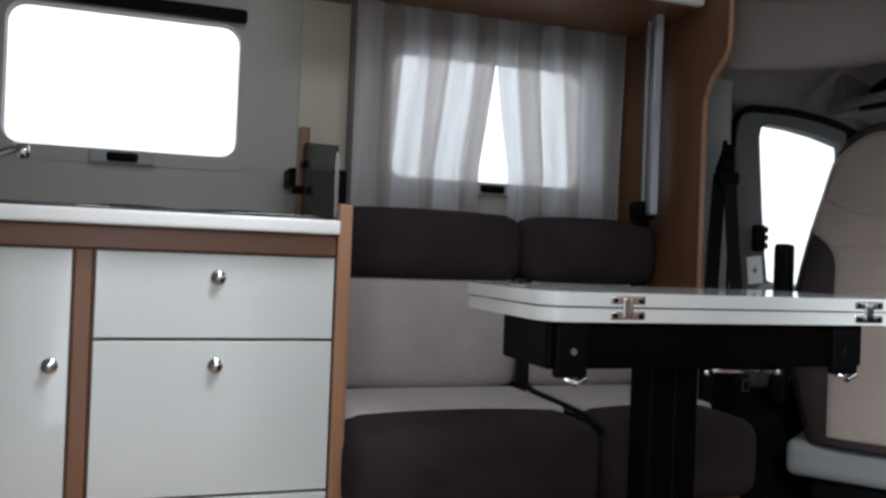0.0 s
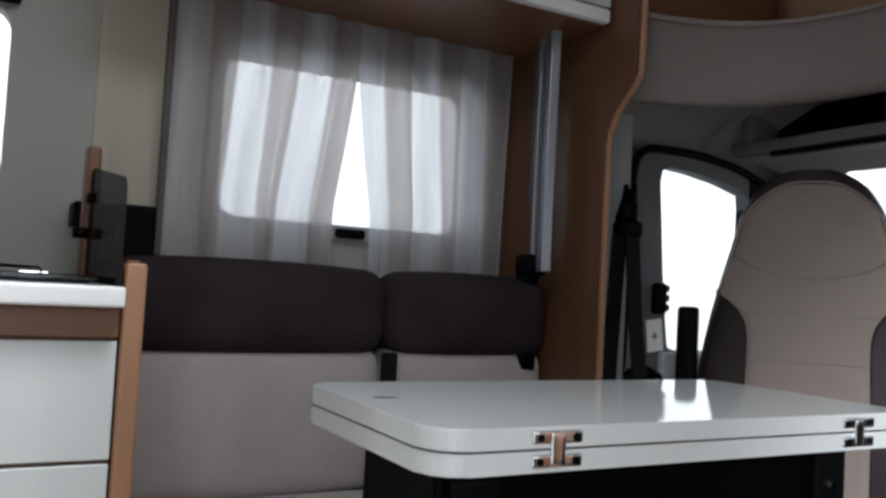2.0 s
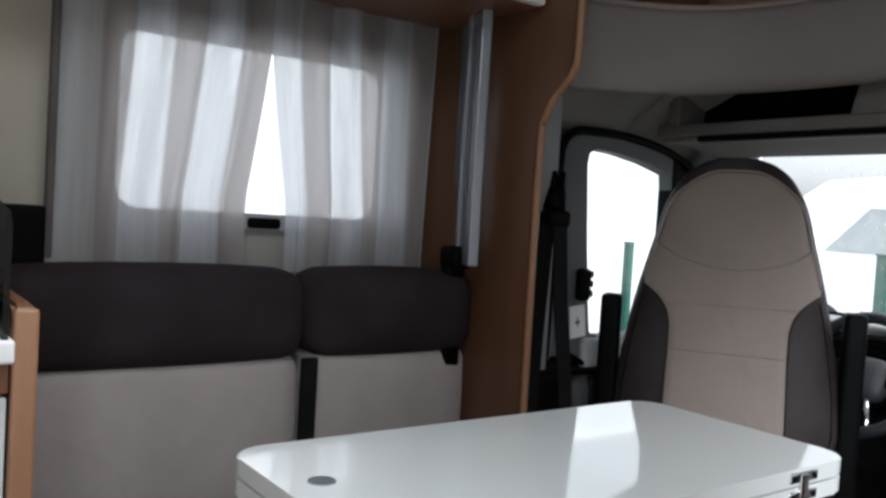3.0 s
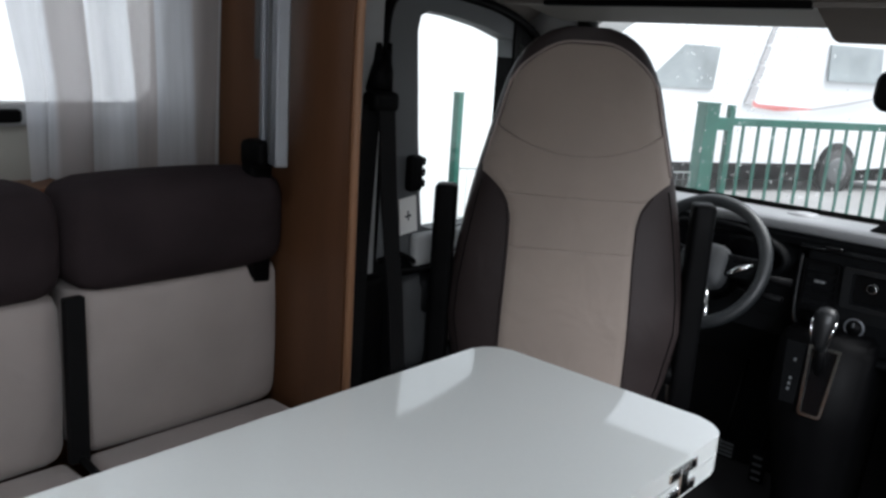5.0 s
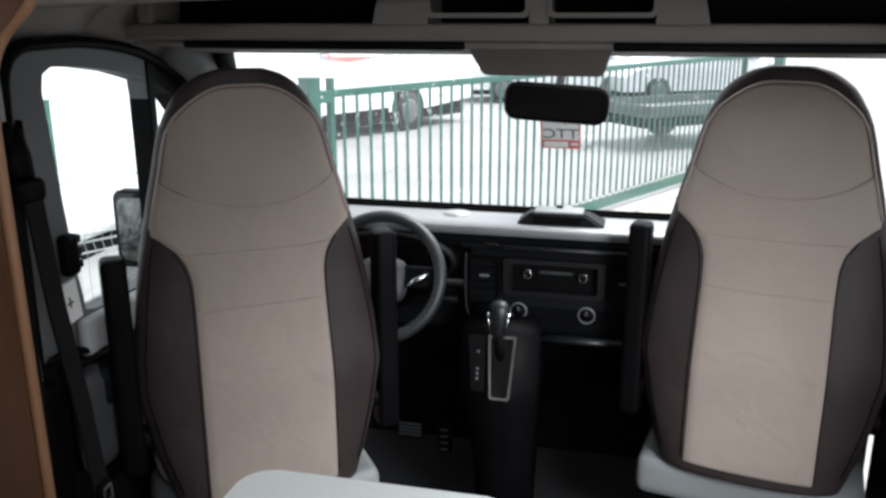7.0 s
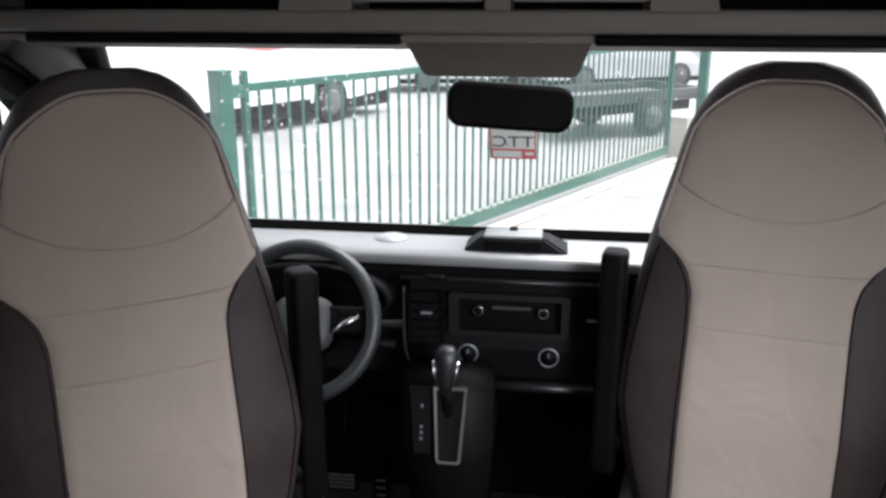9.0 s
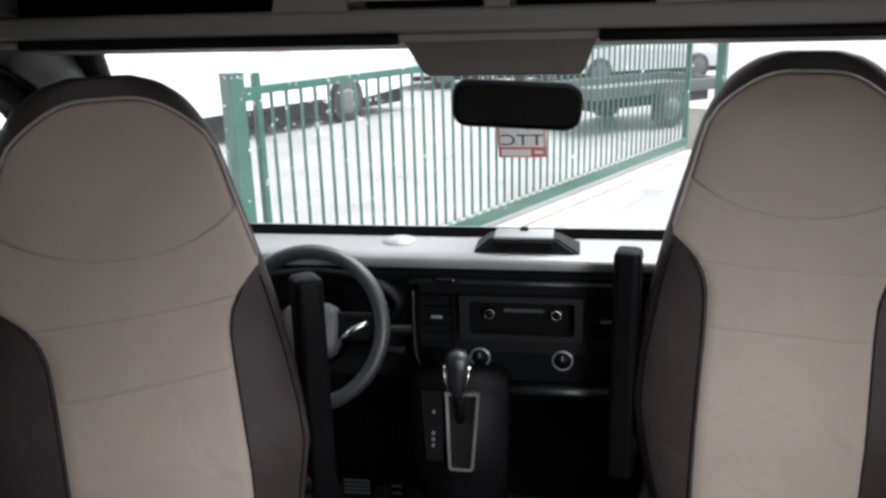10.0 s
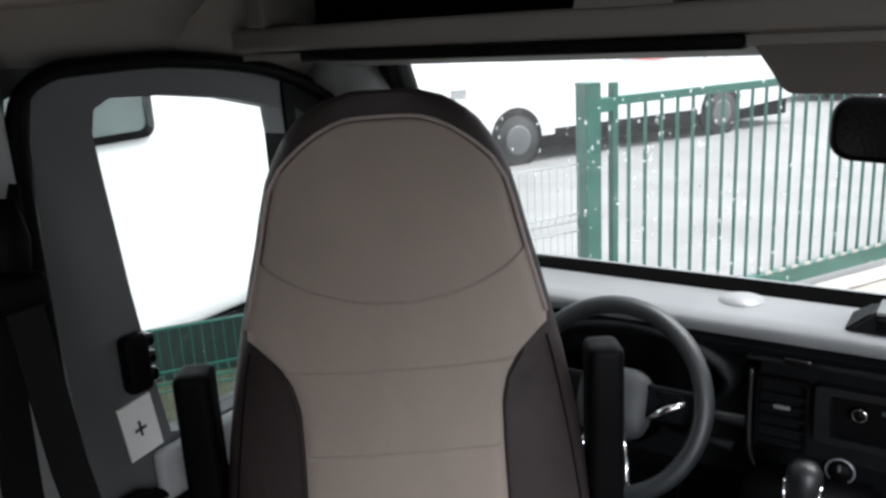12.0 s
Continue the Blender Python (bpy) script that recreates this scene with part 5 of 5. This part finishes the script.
step = thing("entrance_step", "black folding entrance step outside the door", "step", (0.05, 0.12, GROUND))
part("tread", R((-0.30, -0.16, 0.24), (0.30, 0.12, 0.28), 0.012), BLACK, step, "", True)
for sx in (-0.28, 0.28):
    part("bracket", B(sx - 0.015, sx + 0.015, -0.12, 0.14, 0.0, 0.24), BLACK_METAL, step)
# vehicle body seen from outside and above
structure("roof_shell", holed_slab(XB - 0.05, 2.46, YR - 0.06, YL + 0.06, ZC + 0.05, ZC + 0.08), WHITE_PAINT, "white motorhome roof shell", "roof")
structure("bonnet", plate([(3.32, 0.62), (3.60, 0.52), (3.72, 0.40), (3.75, -0.2), (3.32, -0.2)], lambda u, v, d: (u, d, v), 0.62, 2.41), WHITE_PAINT, "white van bonnet below the windscreen", "bonnet")

GX, GY = 5.80, 3.325
DIR = Vector((0.879, -0.477, 0)).normalized()
NRM = Vector((0.477, 0.879, 0)).normalized()
GM = Matrix(((DIR.x, NRM.x, 0, GX), (DIR.y, NRM.y, 0, GY), (0, 0, 1, GROUND), (0, 0, 0, 1)))


def gate():
    t = thing("sliding_gate", "green steel sliding gate with slim upright bars", "gate", m=GM)
    length, ztop, zbot = 6.9, 1.50, 0.09
    part("top_rail", B(0.043, length, -0.02, 0.02, ztop - 0.05, ztop, bev=0.004), GREEN, t)
    part("bottom_rail", B(0.043, length, -0.035, 0.035, zbot, zbot + 0.11, bev=0.004), GREEN, t)
    part("end_post", B(0.0, 0.043, -0.022, 0.022, zbot, ztop + 0.08, bev=0.004), GREEN, t)
    part("end_post", B(length, length + 0.05, -0.025, 0.025, zbot, ztop, bev=0.004), GREEN, t)
    bar = finish(B(-0.008, 0.008, -0.008, 0.008, zbot + 0.11, ztop - 0.05, bev=0.0), "bar", GREEN)
    for i in range(55):
        ob = new("bar", bar)
        ob.parent = t
        ob.location = (0.135 + 0.124 * i, 0, 0)
    tooth = finish(B(-0.03, 0.03, -0.006, 0.006, 0.0, 0.02, bev=0.0), "tooth", KERB)
    for i in range(44):
        ob = new("rack_tooth", tooth)
        ob.parent = t
        ob.location = (1.3 + 0.124 * i, -0.04, zbot + 0.112)
    p = thing("gate_post", "green square gate post wet with rain", "post", m=GM @ Matrix.Translation((-0.155, 0, 0)))
    part("post", B(-0.052, 0.052, -0.052, 0.052, 0.0, 1.58, bev=0.006), GREEN, p)
    part("cap", B(-0.056, 0.056, -0.056, 0.056, 1.58, 1.592, bev=0.004), GREEN, p, "flat green post cap")
    part("guide", B(0.052, 0.15, -0.035, 0.035, 1.42, 1.50, bev=0.004), GREEN, p, "green roller guide")
    w = thing("white_pole", "white post between gate and gate post", "post", m=GM @ Matrix.Translation((-0.06, 0.12, 0)))
    part("pole", B(-0.05, 0.05, -0.03, 0.03, 0.0, 1.40, bev=0.006), WHITE_PAINT, w)
    for z in (0.35, 0.62, 0.90):
        part("hinge_bolt", disc((-0.03, -0.03, z), (0, -1, 0), 0.012, 0.010, 0.02, 10), BLACK_METAL, w, "dark bolt")
    e = thing("gate_post", "tall slim green post at the gate's far end", "post", m=GM @ Matrix.Translation((8.1, 0.0, 0)))
    part("post", B(-0.06, 0.06, -0.06, 0.06, 0.0, 2.4, bev=0.006), GREEN, e)
    k = thing("kerb", "pale concrete kerb strip under the gate track", "kerb", m=GM @ Matrix.Translation((1.0, -0.10, 0)))
    part("strip", B(-2.0, 8.0, -0.09, 0.09, 0.0, 0.03, bev=0.012), KERB, k)
    d = thing("dirt_strip", "beige grit washed up along the kerb", "dirt", m=GM @ Matrix.Translation((1.0, -0.30, 0.002)))
    rng = random.Random(9)
    bm = bmesh.new()
    loft(bm, [[(-2.0 + 0.25 * i, -0.10 - 0.07 * rng.random(), 0.0), (-2.0 + 0.25 * i, 0.10, 0.0), (-2.0 + 0.25 * i, 0.10, 0.004), (-2.0 + 0.25 * i, -0.09 - 0.05 * rng.random(), 0.004)] for i in range(41)])
    part("grit", bm, GRIT, d)
    for i in range(6):
        l = thing("road_marking", "worn yellow hatch mark on the asphalt", "road marking", m=GM @ Matrix.Translation((2.2 + i * 0.95, -0.55, 0.004)) @ pose(0, 0, 0, 0, 0, 8), group="yellow hatch marks")
        part("paint", B(-0.36, 0.36, -0.06, 0.06, 0.0, 0.003, bev=0), YELLOW, l)


gate()


def mesh_fence(name, m, length, height, label, wire, pitch=0.055, folds=(0.35, 0.85, 1.35)):
    """Welded wire panels with pressed folds on slim posts."""
    t = thing(name, label, "fence", m=m)
    post = finish(B(-0.03, 0.03, -0.03, 0.03, 0.0, height + 0.05, bev=0.004), "post", wire)
    for i in range(1, int(length / 2.5) + 1):
        ob = new("post", post)
        ob.parent = t
        ob.location = (i * 2.5, 0.03, 0)
    bm = bmesh.new()
    zs = [(0.05, 0.0)]
    for z in folds:
        if z < height - 0.1:
            zs += [(z - 0.05, 0.0), (z, -0.03), (z + 0.05, 0.0)]
    zs.append((height, 0.0))
    x = 0.0
    while x < length:
        loft(bm, [[(x - 0.0018, y, z), (x + 0.0018, y, z), (x, y + 0.003, z)] for z, y in zs])
        x += pitch
    for z, y in zs:
        box(bm, 0, length, y - 0.004, y + 0.004, z - 0.004, z + 0.004)
    w = part("wires", bm, wire, t, "welded wire mesh")
    w["kind"] = "stuff"
    return t


GALV = mat("galvanised wire", (0.35, 0.38, 0.37), 0.5)
mesh_fence("wire_fence", Matrix.Translation((5.60, 3.435, GROUND)) @ pose(0, 0, 0, 0, 0, 151.5), 1.62, 1.14, "pale welded wire fence beside the gate", GALV, 0.05, (0.35, 0.80))
LOW = Matrix.Translation((2.72, 5.115, GROUND)) @ pose(0, 0, 0, 0, 0, -33.5)
mesh_fence("wire_fence", LOW, 1.66, 0.66, "green welded wire fence beside the vehicle", GREEN, 0.05, (0.40, 0.57))


def privacy_screen(m, length, label):
    """Dark plastic slats hung behind the wire mesh."""
    t = thing("privacy_screen", label, "screen", m=m)
    slat = finish(B(-0.0247, 0.0247, -0.004, 0.004, 0.39, 0.655, bev=0.0), "slat", DARK_GREEN)
    for i in range(int(length / 0.05)):
        ob = new("slat", slat)
        ob.parent = t
        ob.location = (0.025 + 0.05 * i, 0, 0)
    part("rail", B(0.0, length, 0.005, 0.02, 0.52, 0.55, bev=0.002), DARK_GREEN, t)
    part("low_wall", B(0.0, length, 0.05, 0.15, 0.0, 0.385, bev=0.01), MOSSY, t, "mossy low concrete wall")


DARK_GREEN = mat("dark green plastic slats", (0.004, 0.018, 0.0145), 0.6, var=0.25, scale=6)
MOSSY = mat("mossy concrete", (0.17, 0.175, 0.115), 0.9, var=0.35, scale=6, bump=0.2, bscale=60)
privacy_screen(LOW @ Matrix.Translation((0, 0.045, 0)), 1.65, "dark green slat screen behind the wire fence")


def car(m, label, length=4.2, body=WHITE_PAINT):
    t = thing("parked_car", label, "car", m=m)
    prof = [(-0.5, 0.30), (-0.5, 0.62), (-0.44, 0.80), (-0.30, 0.90), (-0.16, 1.32), (-0.02, 1.42), (0.22, 1.38), (0.36, 0.98), (0.48, 0.86), (0.5, 0.55), (0.5, 0.30)]
    bm = bmesh.new()
    rings = []
    for y, k in ((-0.84, 0.94), (-0.78, 1.0), (0.78, 1.0), (0.84, 0.94)):
        rings.append([(x * length * (0.985 if k < 1 else 1), y * (0.88 if z > 0.92 else 1), 0.30 + (z - 0.30) * k) for x, z in prof])
    loft(bm, rings)
    part("body", bm, body, t, "", False)
    for sy in (-1, 1):
        part("side_window", plate([(-0.27, 0.92), (-0.155, 1.26), (0.20, 1.30), (0.32, 0.98)], lambda u, v, d: (u * length, d, v), sy * 0.755, sy * 0.80), SKY_GLASS, t, "side glazing painted pale as reflected sky")
        for sx in (-0.30, 0.31):
            w = part("wheel", disc((sx * length, sy * 0.72, 0.31), (0, sy, 0), 0.31, 0.30, 0.16, 28), RUBBER, t, "black tyre", True)
            part("rim", disc((sx * length, sy * 0.875, 0.31), (0, sy, 0), 0.20, 0.18, 0.012, 20), MID_TRIM, w, "grey rim", True)
        part("lamp", R((0.47 * length, min(sy * 0.5, sy * 0.78), 0.68), (0.5 * length, max(sy * 0.5, sy * 0.78), 0.80), 0.02), CHROME, t, "", True)
    part("underbody", B(-0.48 * length, 0.48 * length, -0.76, 0.76, 0.18, 0.32), BLACK, t, "dark underbody")
    return t


def caravan(m, label, length=6.0, stripe=None, windows=(-1.2, 1.6), z0=0.55):
    t = thing("camper_van", label, "motorhome", m=m)
    part("body", R((-length / 2, -1.1, z0), (length / 2, 1.1, 2.9), 0.15, 5, 0.0), WHITE_PAINT, t, "white body", True)
    if stripe:
        part("stripe", plate([(stripe[0], 1.16), (stripe[1], 1.22), (stripe[1] + 0.2, 1.36), (stripe[0] + 0.1, 1.27)], lambda u, v, d: (u, d, v), -1.108, -1.102), RED, t, "red side stripe")
    part("skirt", B(-length / 2 + 0.1, length / 2 - 0.1, -1.05, 1.05, z0 - 0.25, z0), BLACK, t, "dark chassis skirt")
    for x in windows:
        pw = part("side_window", ring_plate(rr(1.0, 0.55, 0.08), rr(0.9, 0.46, 0.06), lambda u, v, d, x=x: (x + u, d, v + 1.68), -1.125, -1.10), BLACK, t, "black-framed side window")
        part("pane", plate(rr(0.94, 0.50, 0.06), lambda u, v, d, x=x: (x + u, d, v + 1.68), -1.112, -1.106), mat("tinted pane", (0.10, 0.12, 0.12), 0.08, var=0.3, scale=1.5), pw, "tinted pane with wet streaks")
    for sx in (-0.36, 0.455):
        w = part("wheel", disc((sx * length, -0.9, 0.34), (0, -1, 0), 0.34, 0.33, 0.2, 28), RUBBER, t, "black tyre", True)
        part("rim", disc((sx * length, -1.10, 0.34), (0, -1, 0), 0.21, 0.19, 0.012, 20), MID_TRIM, w, "grey rim", True)
    return t


def panel_van(m, label):
    """High-roofed white camper van; local x runs from nose to tail along its near side at y = 0."""
    t = thing("camper_van", label, "camper van", m=m)
    prof = [(-3.1, 0.42), (-3.12, 0.85), (-2.95, 1.15), (-2.1, 1.42), (-1.15, 2.35), (-0.75, 2.62), (0.2, 2.74), (3.6, 2.74), (3.78, 2.55), (3.8, 0.45), (2.45, 0.36), (1.35, 0.36), (-1.3, 0.36), (-2.5, 0.36)]
    bm = bmesh.new()
    loft(bm, [[(x, y + (0.10 * max(0.0, z - 1.3) if y < 1 else -0.10 * max(0.0, z - 1.3)), z) for x, z in prof] for y in (0.0, 2.0)])
    bmesh.ops.bevel(bm, geom=bm.edges[:], offset=0.03, segments=2, affect="EDGES")
    part("body", bm, WHITE_PAINT, t, "white body")
    skin = lambda u, v, d: (u, d + 0.10 * max(0.0, v - 1.3), v)
    part("cab_window", plate([(-1.95, 1.52), (-0.72, 1.52), (-0.62, 2.14), (-1.25, 2.14)], skin, -0.012, 0.01), SKY_GLASS, t, "cab window painted pale as reflected sky")
    part("side_window", plate([(1.5, 1.75), (2.6, 1.75), (2.6, 2.3), (1.5, 2.3)], skin, -0.012, 0.01), SKY_GLASS, t, "side window painted pale as reflected sky")
    for k in range(4):
        z0 = 1.34 + 0.30 * k
        part("graphic", plate([(-0.10 + 0.11 * k, z0), (0.05 + 0.11 * k - 0.02 * k, z0), (0.15 + 0.11 * k - 0.02 * k, z0 + 0.26), (0.01 + 0.11 * k, z0 + 0.26)], skin, -0.010, 0.005), GREY_PRINT, t, "grey printed stripe")
    part("swoosh", plate([(0.02, 1.40), (0.06, 1.30), (0.5, 1.25), (1.2, 1.29), (1.2, 1.31), (0.5, 1.33), (0.15, 1.34)], skin, -0.011, 0.005), RED, t, "red printed swoosh")
    part("swoosh_tail", plate([(1.2, 1.28), (1.9, 1.38), (2.6, 1.52), (2.6, 1.54), (1.9, 1.42), (1.2, 1.31)], skin, -0.010, 0.005), GREY_PRINT, t, "grey printed swoosh tail")
    part("underbody", B(-2.8, 3.6, 0.12, 1.9, 0.16, 0.40), BLACK, t, "dark underbody")
    # black band paints the shadow line along the van's underside
    part("sill", B(-1.35, 1.4, -0.01, 0.05, 0.30, 0.44), BLACK, t, "black sill band painting the shade under the van")
    for sx in (-2.0, 1.9):
        part("wheel_arch", disc((sx, -0.008, 0.37), (0, 1, 0), 0.42, 0.42, 0.06, 28), BLACK, t, "dark wheel arch", True)
        w = part("wheel", disc((sx, 0.02, 0.34), (0, -1, 0), 0.34, 0.325, 0.06, 28), RUBBER, t, "black tyre", True)
        part("rim", disc((sx, -0.04, 0.34), (0, -1, 0), 0.21, 0.18, 0.008, 20), MID_TRIM, w, "grey rim", True)
    part("bumper", R((-3.18, 0.05, 0.38), (-2.7, 1.95, 0.72), 0.06), POCKET, t, "grey front bumper", True)
    part("headlamp", R((-3.05, 0.0, 0.95), (-2.75, 0.3, 1.15), 0.04), CHROME, t, "", True)


# overcast sky reflected in the glazing is put into this pale base colour
SKY_GLASS = mat("vehicle glass painted pale as reflected sky", (0.30, 0.33, 0.34), 0.08, var=0.3, scale=1.5)
GREY_PRINT = mat("grey vehicle print", (0.42, 0.41, 0.42), 0.4, var=0.05)
panel_van(Matrix.Translation((13.10, 6.14, GROUND)) @ pose(0, 0, 0, 0, 0, math.degrees(math.atan2(-0.45, 0.89))), "white camper van with grey and red stripes parked beyond the gate")
caravan(Matrix.Translation((3.15, 6.71, GROUND)) @ pose(0, 0, 0, 0, 0, 2), "white motorhome parked alongside with a dark window", 9.5, None, (0.75,), 0.12)
car(Matrix.Translation((21.0, 3.4, GROUND)) @ pose(0, 0, 0, 0, 0, -76), "white car parked far back in the yard")
car(Matrix.Translation((21.5, 0.2, GROUND)) @ pose(0, 0, 0, 0, 0, -62), "silver car parked at the back of the yard", body=mat("silver car paint", (0.62, 0.63, 0.65), 0.3, var=0.04))


def trailer(m):
    t = thing("flat_trailer", "dark low flat trailer parked in the yard", "trailer", m=m)
    part("deck", B(-1.3, 1.3, -0.65, 0.65, 0.50, 0.56, bev=0.01), MID_TRIM, t)
    for y in (-0.65, 0.65):
        part("side_board", B(-1.3, 1.3, y - 0.02, y + 0.02, 0.56, 0.68, bev=0.008), MID_TRIM, t, "dark side board")
    for x in (-1.3, 1.3):
        part("end_board", B(x - 0.02, x + 0.02, -0.63, 0.63, 0.56, 0.68, bev=0.008), MID_TRIM, t)
    part("chassis", B(-1.2, 1.2, -0.45, 0.45, 0.32, 0.50, bev=0.01), BLACK_METAL, t)
    part("drawbar", tube([(-1.2, 0.0, 0.42), (-1.9, 0.0, 0.42), (-2.05, 0.0, 0.46)], 0.035, 8), BLACK_METAL, t, "", True)
    part("jockey_wheel", disc((-1.8, 0.08, 0.10), (0, 1, 0), 0.10, 0.10, 0.05, 16), WHITE_PAINT, t, "pale jockey wheel", True)
    for y in (-0.78, 0.66):
        w = part("wheel", disc((0.1, y, 0.29), (0, 1, 0), 0.29, 0.29, 0.14, 24), RUBBER, t, "black tyre", True)
        part("rim", disc((0.1, y - 0.008, 0.29), (0, 1, 0), 0.17, 0.17, 0.156, 18), MID_TRIM, w, "", True)


trailer(Matrix.Translation((14.5, 0.55, GROUND)) @ pose(0, 0, 0, 0, 0, -52))
blk = thing("concrete_block", "white concrete block at the gate's end", "block", m=GM @ Matrix.Translation((7.25, -0.05, 0)))
part("block", B(-0.13, 0.13, -0.13, 0.13, 0.0, 0.55, bev=0.02), KERB, blk)
lp = thing("fence_post", "tall slim green post at the end of the wire fence", "post", (4.12, 4.175, GROUND))
part("post", B(-0.022, 0.022, -0.022, 0.022, 0.0, 1.57, bev=0.004), GREEN, lp)
part("cap", B(-0.025, 0.025, -0.025, 0.025, 1.57, 1.58, bev=0.002), GREEN, lp)
